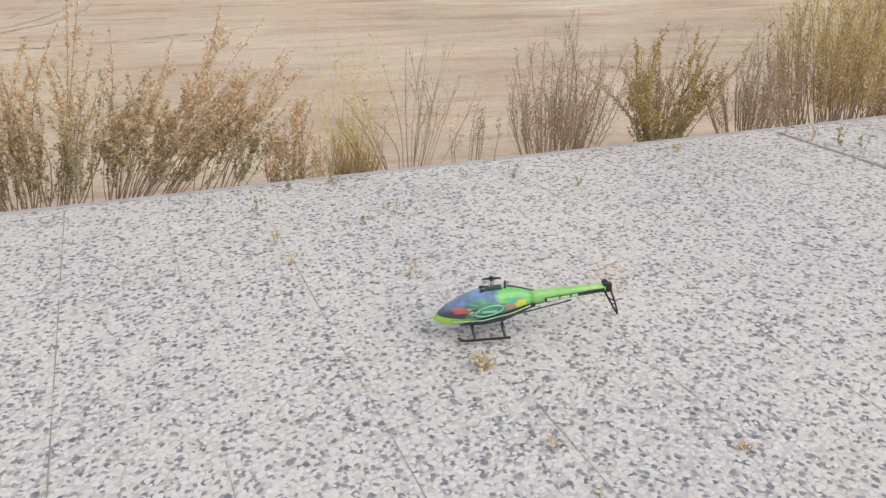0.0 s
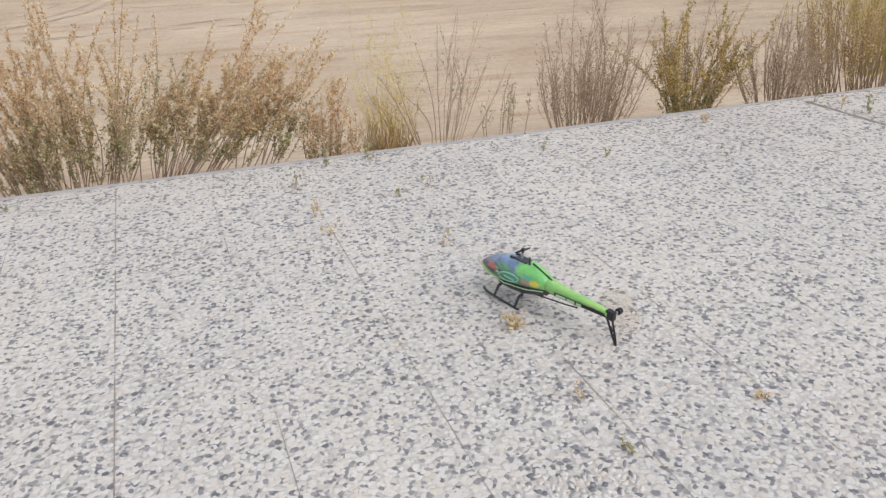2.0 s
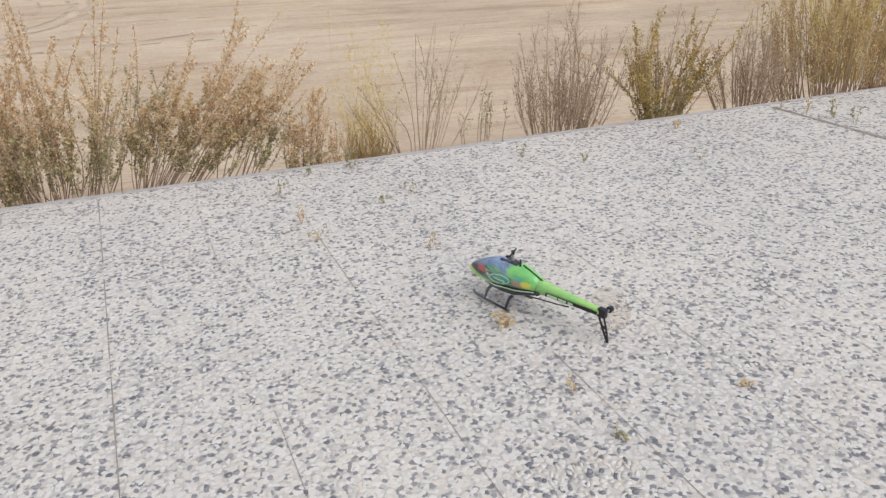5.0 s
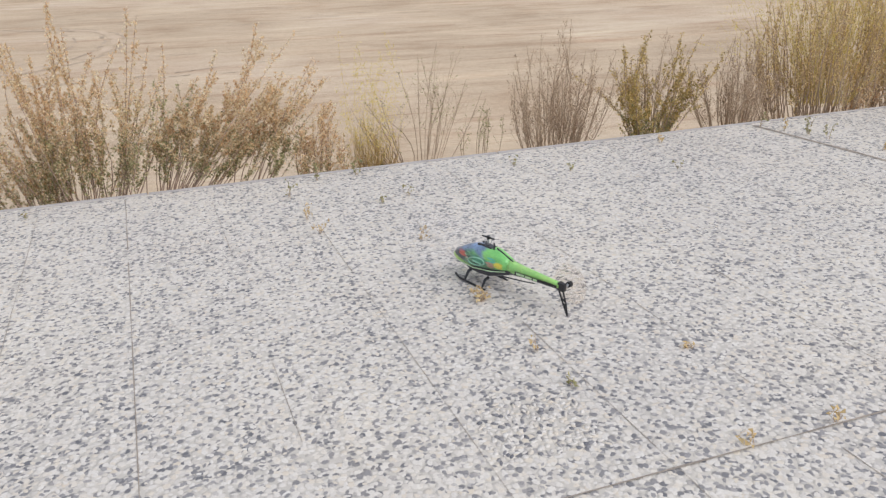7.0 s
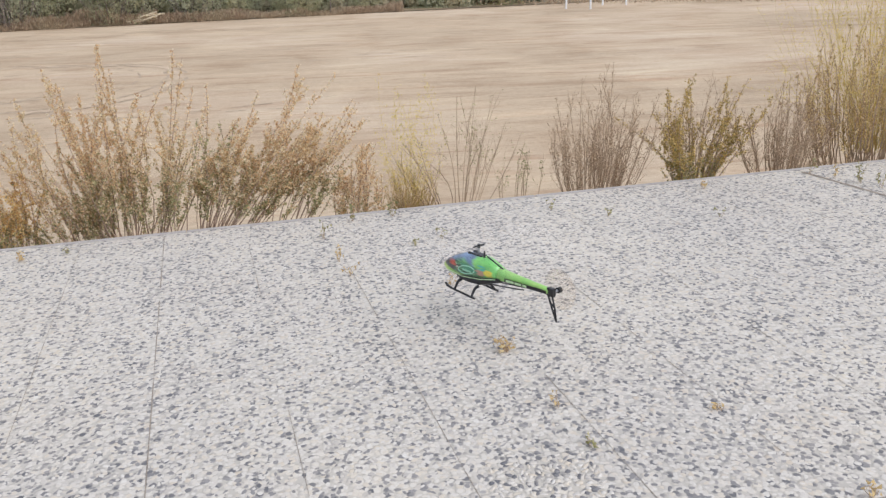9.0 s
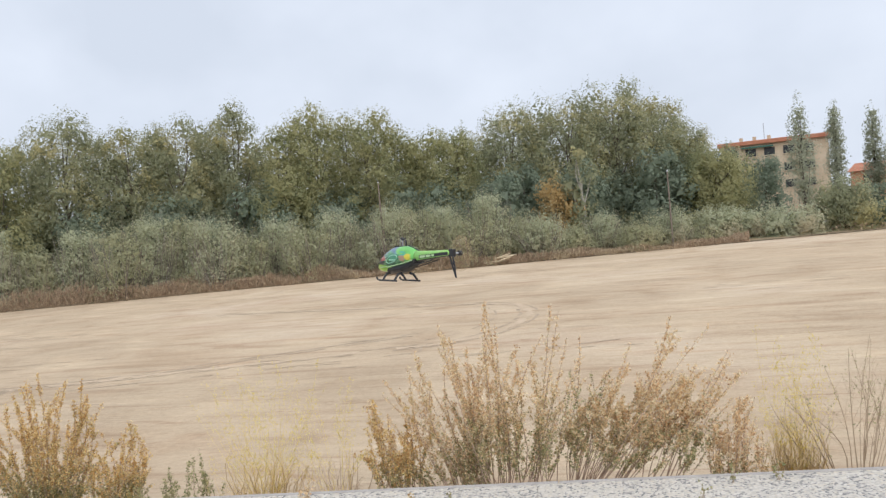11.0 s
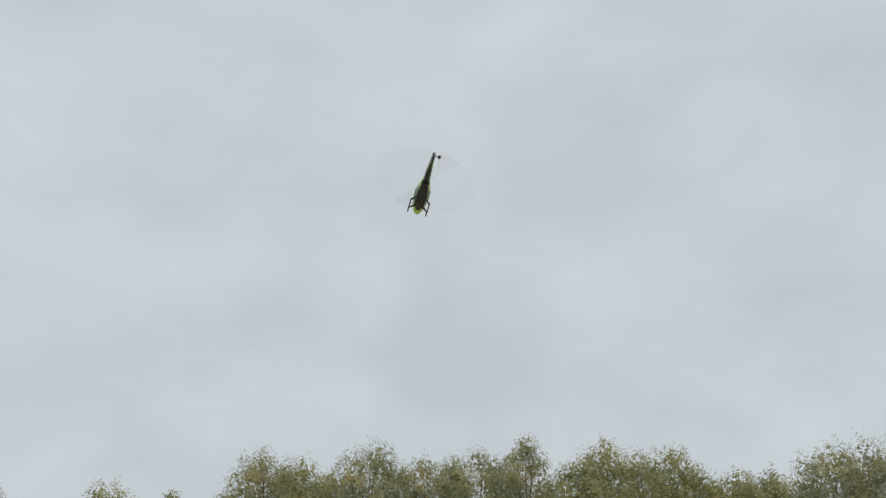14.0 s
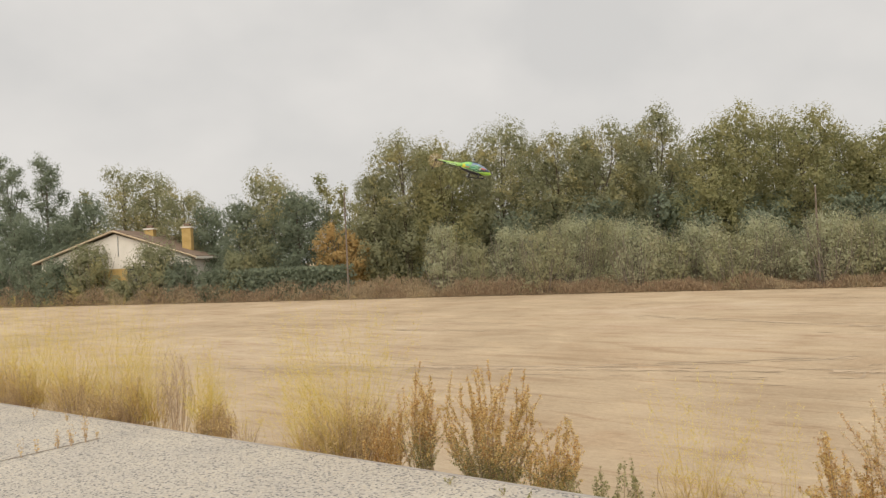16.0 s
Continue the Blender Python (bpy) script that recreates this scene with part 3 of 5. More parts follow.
def shrub(seed, x, y, height, width, leaf_mat, label, stems=26, leaves=2600, lean=0.0, leaf=0.015, leaf_from=0.35, stem_mat=None, side=7, plume=0.0, base_w=0.16, branch=0.26, group="shrubs along the slab", green=0.0):
    """Woody stems from one stool with rising side twigs and small leaves spread evenly along their upper part."""
    rng = np.random.default_rng(seed)
    z0 = ground_z(x, y) - 0.02
    top_z = slab_point(x, EDGE_Y).z + height
    hgt = top_z - z0
    ob = plant("shrub", (x, y, z0), label, "shrub", group)
    wood, fine, lines = Soup(), Soup(), []
    for i in range(stems):
        a = rng.uniform(0, 2 * math.pi)
        rr = math.sqrt(rng.random())
        base = (math.cos(a) * base_w * rr, math.sin(a) * base_w * 0.5 * rr, 0)
        hh = hgt * rng.uniform(0.55, 1.0) * (1 - 0.3 * rr * rr)
        tip = (math.cos(a) * width * 0.5 * rr * 1.1 + lean * hh + rng.normal(0, 0.03), math.sin(a) * width * 0.3 * rr, hh)
        pts = stalk(rng, base, tip, 0.05 * hgt, 7)
        r0 = rng.uniform(0.003, 0.0062)
        wood.stick(pts, [r0 * (1 - 0.85 * f) + 0.0006 for f in np.linspace(0, 1, 7)])
        along = (pts[-1] - pts[2]) / np.linalg.norm(pts[-1] - pts[2])
        for k in range(side):
            f = rng.uniform(leaf_from * 0.8, 0.95)
            j = min(5, int(f * 6))
            p = pts[j] + (pts[j + 1] - pts[j]) * (f * 6 - j)
            ln = branch * hgt * (1.12 - f) * rng.uniform(0.6, 1.6)
            d = along * 0.75 + (0, 0, 0.3) + rng.normal(size=3) * (0.42, 0.42, 0.12)
            tw = stalk(rng, p, p + d / np.linalg.norm(d) * ln, 0.06 * ln, 4)
            fine.stick(tw, [0.0013, 0.001, 0.0007, 0.0004])
            lines.append((tw, 0.12, ln * 0.88))
        lines.append((pts, leaf_from, (1 - leaf_from) * hh * 0.8))
    child("branchwork", wood.mesh("branchwork", stem_mat or M_STEM), ob)
    tagged(child("twig_spray", fine.mesh("twig_spray", M_TWIG), ob), kind="stuff")
    if leaves:
        n = int(leaves * 2.1)
        share = np.array([w for _, _, w in lines])
        c = np.empty((n, 3))
        for q, i in enumerate(rng.choice(len(lines), n, p=share / share.sum())):
            pts, f0, _ = lines[i]
            f = f0 + (1 - f0) * rng.random() ** 0.9
            m = len(pts) - 1
            j = min(m - 1, int(f * m))
            c[q] = pts[j] + (pts[j + 1] - pts[j]) * (f * m - j)
        c += rng.normal(0, 0.0085, c.shape)
        skyward = np.array((0.0, -0.35, 0.7))
        low = c[:, 2] / hgt + rng.normal(0, 0.13, n) < green
        if low.any():
            child("lower_foliage", leaf_cloud("lower_foliage", c[low], leaf * 0.68, rng, M_LEAF_GREEN, 1.9, 0.7, 0.25, skyward, 0.6), ob, "olive-green lower leaves")
        child("foliage", leaf_cloud("foliage", c[~low], leaf * 0.72, rng, leaf_mat, 1.8, 0.7, 0.25, skyward, 0.6), ob)
    if plume:
        add_plumes(rng, ob, width, hgt, plume)
    return ob


def add_plumes(rng, ob, width, hgt, amount):
    """Fine pale seed heads that stand over a clump."""
    s, hairs = Soup(), []
    for i in range(int(70 * amount)):
        a, rr = rng.uniform(0, 2 * math.pi), math.sqrt(rng.random())
        b = np.array((math.cos(a) * width * 0.2 * rr, math.sin(a) * width * 0.15 * rr, hgt * 0.2))
        t = np.array((math.cos(a) * width * 0.6 * rr + rng.normal(0, 0.22 * width), math.sin(a) * width * 0.4 * rr, hgt * (0.5 + 1.0 * rng.random() ** 1.25)))
        pts = stalk(rng, b, t, 0.08 * hgt, 5)
        s.stick(pts, [0.0012, 0.001, 0.0008, 0.0006, 0.0004])
        f = rng.uniform(0.5, 1.03, 34)[:, None]
        hairs.append(pts[2] + (pts[4] - pts[2]) * (f - 0.5) * 2 + rng.normal(0, 1, (34, 3)) * (0.05, 0.04, 0.04) * (1.25 - f))
    tagged(child("stalk_tuft", s.mesh("stalk_tuft", M_PLUME), ob, "fine yellow seed stalks"), kind="stuff")
    tagged(child("plume_haze", leaf_cloud("plume_haze", np.concatenate(hairs), 0.003, rng, M_PLUME, 9.0, 1.0), ob, "fine yellow seed plumes"), kind="stuff")


def grass_clump(seed, x, y, height, width, label, blades=420, plume=1.0, mat=None, group="grass clumps along the slab"):
    rng = np.random.default_rng(seed)
    z0 = ground_z(x, y) - 0.02
    hgt = slab_point(x, EDGE_Y).z + height - z0
    ob = plant("grass_clump", (x, y, z0), label, "dry grass", group)
    s = Soup()
    for i in range(blades):
        a, rr = rng.uniform(0, 2 * math.pi), math.sqrt(rng.random())
        b = np.array((math.cos(a) * width * 0.32 * rr, math.sin(a) * width * 0.14 * rr, 0))
        hh = hgt * rng.uniform(0.15, 0.8)
        t = np.array((math.cos(a) * width * 0.6 * rr + rng.normal(0, 0.1 * width), math.sin(a) * width * 0.35 * rr, hh * (1 - 0.25 * rr)))
        pts = stalk(rng, b, t, 0.09 * hgt, 5)
        w = rng.uniform(0.0013, 0.0032)
        s.stick(pts, [w, w, w * 0.9, w * 0.6, w * 0.2])
    child("tuft", s.mesh("tuft", mat or M_STRAW), ob)
    if plume:
        add_plumes(rng, ob, width, hgt, plume)
    return ob


AUT = "autumn-brown leafy shrub with olive lower leaves behind the slab edge"
STRAWY = "bare straw-coloured twiggy shrub behind the slab edge"
SPIKY = "tall woody shrub with brown seed spikes and sparse olive leaves"
BROOM = "large dense straw-yellow clump of broom with dark base"
LOWR = "low russet shrub with one long bare twig"
shrub(52, -1.34, 5.08, 1.44, 0.62, M_LEAF_AUT, SPIKY, 15, 4400, 0.0, 0.0135, 0.3, side=12, base_w=0.12, branch=0.09, green=0.3)
shrub(1, -1.2, 5.05, 1.36, 1.3, M_LEAF_AUT, SPIKY, 34, 6800, -0.02, 0.0135, 0.26, side=11, base_w=0.2, branch=0.12, green=0.3)
shrub(51, -1.55, 5.1, 0.84, 0.95, M_LEAF_AUT, SPIKY, 26, 4200, -0.26, 0.0135, 0.22, M_STEM, side=9, base_w=0.16, branch=0.14, green=0.25)
shrub(2, -0.84, 5.0, 0.86, 0.5, M_LEAF_GREEN, "small olive-green shrub with thin upright twigs", 9, 480, 0.22, 0.014, 0.36)
shrub(3, -0.72, 5.05, 1.06, 0.66, M_LEAF_AUT, AUT, 26, 6600, 0.56, 0.0135, 0.48, side=11, base_w=0.07, branch=0.17, green=0.34)
shrub(53, -0.56, 5.08, 0.86, 0.6, M_LEAF_AUT, AUT, 14, 3200, 0.74, 0.0135, 0.5, side=11, base_w=0.07, branch=0.16, green=0.34)
shrub(4, -0.2, 5.05, 0.78, 0.5, M_LEAF_AUT, AUT, 14, 2300, 0.5, 0.014, 0.4, side=9, branch=0.2, green=0.45)
shrub(5, 0.38, 4.98, 0.56, 0.42, M_LEAF_AUT, LOWR, 16, 1900, 0.14, 0.014, 0.2, side=8, branch=0.2, green=0.2)
grass_clump(6, 0.74, 4.92, 0.5, 0.3, "upright clump of straw-yellow grass", 260, 0.7)
shrub(7, 1.14, 4.95, 0.84, 1.1, M_LEAF_GREEN, "sparse shrub of thin bare yellowish twigs", 22, 260, 0.1, 0.010, 0.5, M_TWIG, 10, branch=0.3)
shrub(8, 1.6, 4.95, 0.52, 0.36, M_LEAF_GREEN, "sparse shrub of thin bare yellowish twigs", 10, 130, 0.1, 0.011, 0.5, M_TWIG, 6)
shrub(9, 2.16, 4.95, 0.92, 0.9, M_SEED, STRAWY, 54, 4200, 0.04, 0.0095, 0.22, M_TWIG, 16, base_w=0.24, branch=0.2)
shrub(10, 2.97, 4.95, 0.82, 1.4, M_LEAF_GOLD, "golden-leaved bushy shrub with dark stems", 30, 5600, 0.02, 0.0135, 0.16, side=9, base_w=0.08, branch=0.17, green=0.22)
shrub(54, 3.05, 5.05, 0.8, 0.7, M_SEED, STRAWY, 18, 700, 0.02, 0.0095, 0.4, M_TWIG, 9)
shrub(11, 3.75, 4.97, 0.72, 0.95, M_SEED, STRAWY, 46, 3600, 0.0, 0.0095, 0.25, M_TWIG, 14, base_w=0.24, branch=0.2)
shrub(12, 4.6, 5.05, 1.3, 1.3, M_STRAW, BROOM, 110, 5200, 0.0, 0.015, 0.35, M_TWIG, 6, 4.0, base_w=0.45, branch=0.16)
shrub(13, 5.5, 5.1, 1.5, 1.5, M_STRAW, BROOM, 100, 4800, 0.0, 0.016, 0.3, M_TWIG, 6, 4.0, base_w=0.6, branch=0.16)
shrub(55, 5.2, 4.95, 0.5, 0.8, M_LEAF_AUT, LOWR, 30, 2200, 0.0, 0.015, 0.2, M_STEM, 6, base_w=0.4)
shrub(14, 6.7, 5.15, 1.3, 1.3, M_STRAW, BROOM, 60, 2600, 0.0, 0.016, 0.3, M_TWIG, 6, 1.5, base_w=0.4)
shrub(15, -2.05, 5.05, 0.64, 0.7, M_LEAF_RUST, AUT, 22, 3000, -0.1, 0.0145, 0.25, side=8, branch=0.2, green=0.3)
grass_clump(16, -2.5, 5.0, 0.42, 0.7, "open clump of thin straw-coloured grass", 80, 0.3, M_TWIG)
grass_clump(17, -3.1, 5.0, 0.6, 0.7, "open clump of thin straw-coloured grass", 150, 0.9)
shrub(18, -3.62, 4.95, 0.36, 0.22, M_LEAF_GREEN, "small green sapling with upright leafy shoots", 6, 520, 0.0, 0.014, 0.1, side=5)
shrub(19, -4.02, 4.95, 0.3, 0.35, M_LEAF_GREEN, "small green sapling with upright leafy shoots", 8, 520, 0.0, 0.014, 0.1, side=5)
shrub(20, -4.55, 5.1, 0.66, 0.6, M_LEAF_RUST, AUT, 22, 4200, 0.14, 0.014, 0.15, side=9, branch=0.18, green=0.3)
shrub(21, -5.16, 5.1, 1.02, 1.25, M_LEAF_RUST, AUT, 46, 14500, 0.03, 0.0135, 0.1, side=14, base_w=0.16, branch=0.11, green=0.3)
shrub(22, -5.92, 5.05, 1.02, 0.55, M_LEAF_RUST, AUT, 24, 5800, -0.02, 0.014, 0.1, side=9, branch=0.16, green=0.3)
shrub(23, -6.45, 5.0, 0.56, 0.6, M_LEAF_RUST, LOWR, 22, 3600, 0.0, 0.014, 0.15, side=8, branch=0.2)
grass_clump(24, -7.15, 5.1, 0.95, 1.55, "broad feathery clump of yellow broom grass", 300, 4.2)
grass_clump(25, -7.95, 5.2, 0.7, 1.0, "broad feathery clump of yellow broom grass", 130, 2.0)
grass_clump(26, -8.85, 4.95, 0.42, 0.55, "open clump of thin straw-coloured grass", 90, 0.3, M_TWIG)
shrub(27, -10.6, 5.05, 1.3, 0.6, M_SEED, STRAWY, 34, 1900, 0.0, 0.011, 0.3, M_TWIG, 10, branch=0.14)
shrub(60, -7.05, 5.05, 0.72, 1.3, M_STRAW, STRAWY, 80, 4600, 0.0, 0.014, 0.2, M_TWIG, 7, base_w=0.3)
for i, (gx, gh, gw) in enumerate(((-9.9, 0.65, 0.7), (-11.5, 1.0, 1.3), (-12.6, 0.95, 1.3), (-13.9, 1.05, 1.5), (-15.3, 1.1, 1.6), (-16.8, 1.15, 1.7), (-18.6, 1.2, 1.8), (-20.6, 1.3, 2.0), (-23.0, 1.3, 2.2))):
    grass_clump(30 + i, gx, 5.1 + 0.05 * (i % 3), gh, gw, "broad feathery clump of yellow broom grass", 170, 3.4)
    shrub(70 + i, gx + (0.35, -0.3, 0.15)[i % 3], 5.0, gh * (0.62, 0.78, 0.55, 0.7)[i % 4], gw * (1.0, 0.7, 1.15)[i % 3], M_STRAW, STRAWY, 64, 3400, 0.0, 0.015, 0.15, M_STEM, 7, base_w=(0.35, 0.2, 0.5)[i % 3])


def weed(seed, x, y, height, label, leaves=24, stems=5, mat=None, spread=0.05):
    height *= 1.35
    rng = np.random.default_rng(seed)
    ob = thing("weed", Matrix.Translation(slab_point(x, y, 0.0)), label, "weed", "weeds in the slab joints")
    s, c = Soup(), []
    for i in range(stems):
        a = rng.uniform(0, 2 * math.pi)
        t = (math.cos(a) * spread * rng.random(), math.sin(a) * spread * rng.random(), height * rng.uniform(0.5, 1))
        pts = stalk(rng, (rng.normal(0, 0.006), rng.normal(0, 0.006), 0), t, 0.012, 5)
        s.stick(pts, [0.0016, 0.0014, 0.0012, 0.001, 0.0006])
        for k in range(leaves // stems):
            c.append(pts[int(rng.integers(1, 5))] + rng.normal(0, 0.006, 3))
    tagged(child("branchwork", s.mesh("branchwork", M_TWIG), ob), kind="stuff")
    if c:
        child("foliage", leaf_cloud("foliage", np.array(c), 0.011, rng, mat or M_LEAF_GREEN, 2.0, 0.6), ob)


DRYW, GREENW = "dry brown weed tuft growing from a slab joint", "small green weed growing from a slab joint"
for i, (wx, wy, wh, lab, nl, mt) in enumerate((
        (0.555, 4.47, 0.1, GREENW, 40, M_LEAF_GREEN), (0.285, 4.46, 0.09, GREENW, 36, M_LEAF_GREEN), (0.09, 4.15, 0.09, GREENW, 26, M_LEAF_GREEN),
        (0.157, 3.7, 0.08, GREENW, 22, M_STRAW), (0.2, 3.45, 0.05, DRYW, 18, M_STRAW), (0.80, 3.91, 0.06, GREENW, 14, M_LEAF_GREEN),
        (0.62, 3.85, 0.03, GREENW, 14, M_LEAF_GREEN), (0.787, 2.33, 0.05, DRYW, 60, M_STRAW), (0.70, 3.15, 0.05, DRYW, 20, M_STRAW), (0.86, 1.84, 0.04, DRYW, 8, M_STRAW),
        (0.886, 1.575, 0.02, GREENW, 18, M_LEAF_GREEN), (1.28, 1.06, 0.03, DRYW, 14, M_STRAW), (1.6, 1.08, 0.03, DRYW, 14, M_STRAW), (1.42, 1.66, 0.012, DRYW, 12, M_STRAW),
        (3.64, 4.47, 0.08, GREENW, 26, M_LEAF_GREEN), (3.72, 4.3, 0.1, DRYW, 22, M_STRAW), (3.79, 4.12, 0.13, GREENW, 44, M_LEAF_GREEN), (3.85, 3.98, 0.1, GREENW, 30, M_LEAF_GREEN),
        (3.98, 3.6, 0.07, DRYW, 26, M_STRAW), (2.75, 4.36, 0.05, DRYW, 30, M_STRAW), (2.55, 3.75, 0.04, GREENW, 10, M_LEAF_GREEN), (1.9, 4.0, 0.04, GREENW, 12, M_LEAF_GREEN),
        (1.6, 4.25, 0.05, GREENW, 12, M_LEAF_GREEN), (-1.75, 4.33, 0.05, DRYW, 30, M_STRAW), (-2.42, 4.2, 0.13, GREENW, 44, M_LEAF_AUT), (-1.5, 4.4, 0.03, GREENW, 16, M_LEAF_GREEN),
        (-10.38, 3.7, 0.26, DRYW, 90, M_LEAF_RUST), (-10.34, 3.35, 0.16, DRYW, 70, M_LEAF_RUST), (-10.25, 2.9, 0.16, DRYW, 36, M_STRAW), (-10.4, 3.85, 0.1, DRYW, 30, M_STRAW),
        (-13.2, 4.2, 0.1, DRYW, 40, M_STRAW), (-12.3, 4.3, 0.12, DRYW, 40, M_STRAW), (-4.4, 4.3, 0.05, GREENW, 26, M_LEAF_GREEN), (-5.0, 4.35, 0.06, GREENW, 40, M_LEAF_GREEN),
        (-4.1, 4.25, 0.06, GREENW, 40, M_LEAF_GREEN), (-3.85, 4.3, 0.04, GREENW, 30, M_STRAW),
        (-2.53, 4.44, 0.11, DRYW, 70, M_LEAF_AUT), (-2.5, 4.3, 0.09, DRYW, 60, M_LEAF_AUT), (-2.47, 4.18, 0.06, DRYW, 26, M_STRAW), (-2.44, 3.98, 0.05, GREENW, 30, M_LEAF_GREEN),
        (-2.43, 3.86, 0.09, GREENW, 64, M_LEAF_GREEN), (-2.38, 3.74, 0.07, DRYW, 40, M_STRAW), (-2.35, 3.6, 0.08, GREENW, 60, M_LEAF_GREEN), (-2.31, 3.45, 0.06, DRYW, 40, M_STRAW),
        (-10.3, 3.1, 0.14, DRYW, 50, M_LEAF_RUST), (-10.32, 3.5, 0.2, DRYW, 70, M_LEAF_RUST), (-10.2, 2.6, 0.1, GREENW, 50, M_STRAW))):
    weed(200 + i, wx, wy, wh, lab, nl, 4 if nl < 60 else 16, mt, 0.05 if nl < 60 else 0.06)

# ---- far side of the field ----
EYE_REF = Vector((-0.3, -0.7, 1.75))


def polar(az, dist, z=FIELD_Z):
    """A place at a bearing to the left of +y and a distance from where the walk stands."""
    return Vector((EYE_REF.x - math.sin(radians(az)) * dist, EYE_REF.y + math.cos(radians(az)) * dist, z))


def edge_dist(az):
    """Distance to the field's far verge along a bearing."""
    d = 20.0
    while d < 140:
        p = polar(az, d)
        if p.y > verge_y(p.x):
            return d
        d += 0.5
    return d


def height_at(el, dist):
    return EYE_REF.z + math.tan(radians(el)) * dist - FIELD_Z


def tree(seed, place, height, width, mat, label, name="tree", leaves=5200, leaf=0.2, trunk=0.24, lobes=11, narrow=False, bark=None, low=0.12, group="trees behind the field", cat="tree", wisp=0.3, twigs=0):
    """A tapered trunk with limbs and a crown of many small leaves in uneven lobes."""
    rng = np.random.default_rng(seed)
    ob = thing(name, Matrix.Translation(place), label, cat, group)
    wood = Soup()
    bend = rng.normal(0, 0.25, 2)
    line = [np.array((bend[0] * f * f, bend[1] * f * f, height * 0.86 * f)) for f in np.linspace(0, 1, 7)]
    wood.stick(line, [trunk * (1 - 0.88 * f) for f in np.linspace(0, 1, 7)], 7)
    cents, rads = [], []
    for i in range(lobes):
        f = low + (0.95 - low) * ((i + 0.5) / lobes)
        a = i * 2.4 + rng.uniform(-0.5, 0.5)
        prof = math.sin(min(1.0, (f - low + 0.16) / 0.55) * math.pi / 2) * max(0.03, 1.04 - f) ** (0.5 if narrow else 0.3) * (1.15 if narrow else 1.1)
        r_out = width * 0.5 * prof * (0.25 if narrow else rng.uniform(0.35, 0.72))
        c = np.array((math.cos(a) * r_out, math.sin(a) * r_out, height * f))
        rad = (width * 0.5 * prof * rng.uniform(0.42, 0.66) + 0.25) * np.array((1, 1, 1.9 if narrow else rng.uniform(0.8, 1.2)))
        c[2] = min(c[2], height - rad[2] * 0.9)
        cents.append(c)
        rads.append(rad)
        j = min(5, int(max(0.05, f - 0.22) * 6 / 0.86))
        wood.stick(stalk(rng, line[j], c, 0.25, 5), [trunk * 0.35, trunk * 0.28, trunk * 0.2, trunk * 0.12, 0.015], 5)
    w = np.array([r[0] * r[2] for r in rads])
    pick = rng.choice(lobes, leaves, p=w / w.sum())
    d = rng.normal(size=(leaves, 3))
    d /= np.linalg.norm(d, axis=1, keepdims=True)
    # leaves gather on sprays inside each lobe, so that gaps stay open
    sprays = 95
    sd = rng.normal(size=(lobes, sprays, 3))
    sd /= np.linalg.norm(sd, axis=2, keepdims=True)
    sd *= rng.uniform(0.45, 1.0, (lobes, sprays, 1)) ** 0.6
    sd[..., 2] += wisp * rng.random((lobes, sprays)) * (np.linalg.norm(sd[..., :2], axis=2) < 0.5)
    k = rng.integers(0, sprays, leaves)
    cen, rd = np.array(cents)[pick], np.array(rads)[pick]
    p = cen + rd * sd[pick, k] + d * rng.random((leaves, 1)) ** 0.5 * rd * (0.24, 0.24, 0.3)
    p[:, 2] = np.maximum(p[:, 2], 0.1)
    child("trunk", wood.mesh("trunk", bark or M_BARK), ob)
    outward = sd[pick, k] / rd + d * 0.25 / rd
    outward /= np.linalg.norm(outward, axis=1, keepdims=True) + 1e-9
    child("crown", leaf_cloud("crown", p, leaf, rng, mat, 1.5, 0.3, 0.25, outward), ob)
    # broad sprays deep inside the lobes close the crown
    deep = leaves // 11
    pick = rng.choice(lobes, deep, p=w / w.sum())
    d = rng.normal(size=(deep, 3))
    d *= rng.uniform(0.1, 0.72, (deep, 1)) / np.linalg.norm(d, axis=1, keepdims=True)
    q = np.array(cents)[pick] + np.array(rads)[pick] * d
    q[:, 2] = np.maximum(q[:, 2], 0.1)
    child("inner_crown", leaf_cloud("inner_crown", q, leaf * 2.7, rng, mat, 1.4, 0.2), ob)
    if twigs:
        fan = Soup()
        for i in range(twigs):
            a, rr = rng.uniform(0, 2 * math.pi), math.sqrt(rng.random())
            foot = (math.cos(a) * width * 0.25 * rr, math.sin(a) * width * 0.25 * rr, 0)
            tip = (math.cos(a) * width * 0.58 * rr, math.sin(a) * width * 0.58 * rr, height * rng.uniform(0.6, 1.12) * (1 - 0.3 * rr * rr))
            fan.stick(stalk(rng, foot, tip, 0.2, 5), [0.03, 0.026, 0.02, 0.015, 0.006])
        tagged(child("twig_fan", fan.mesh("twig_fan", M_THICKET), ob, "thin grey-brown upright twigs"), kind="stuff")
    return ob


T_GREEN = "tall dense grey-green poplar standing behind the field"
T_YEL = "tall poplar with yellowing leaves behind the field"
T_DARK = "dark green leafy tree behind the field"
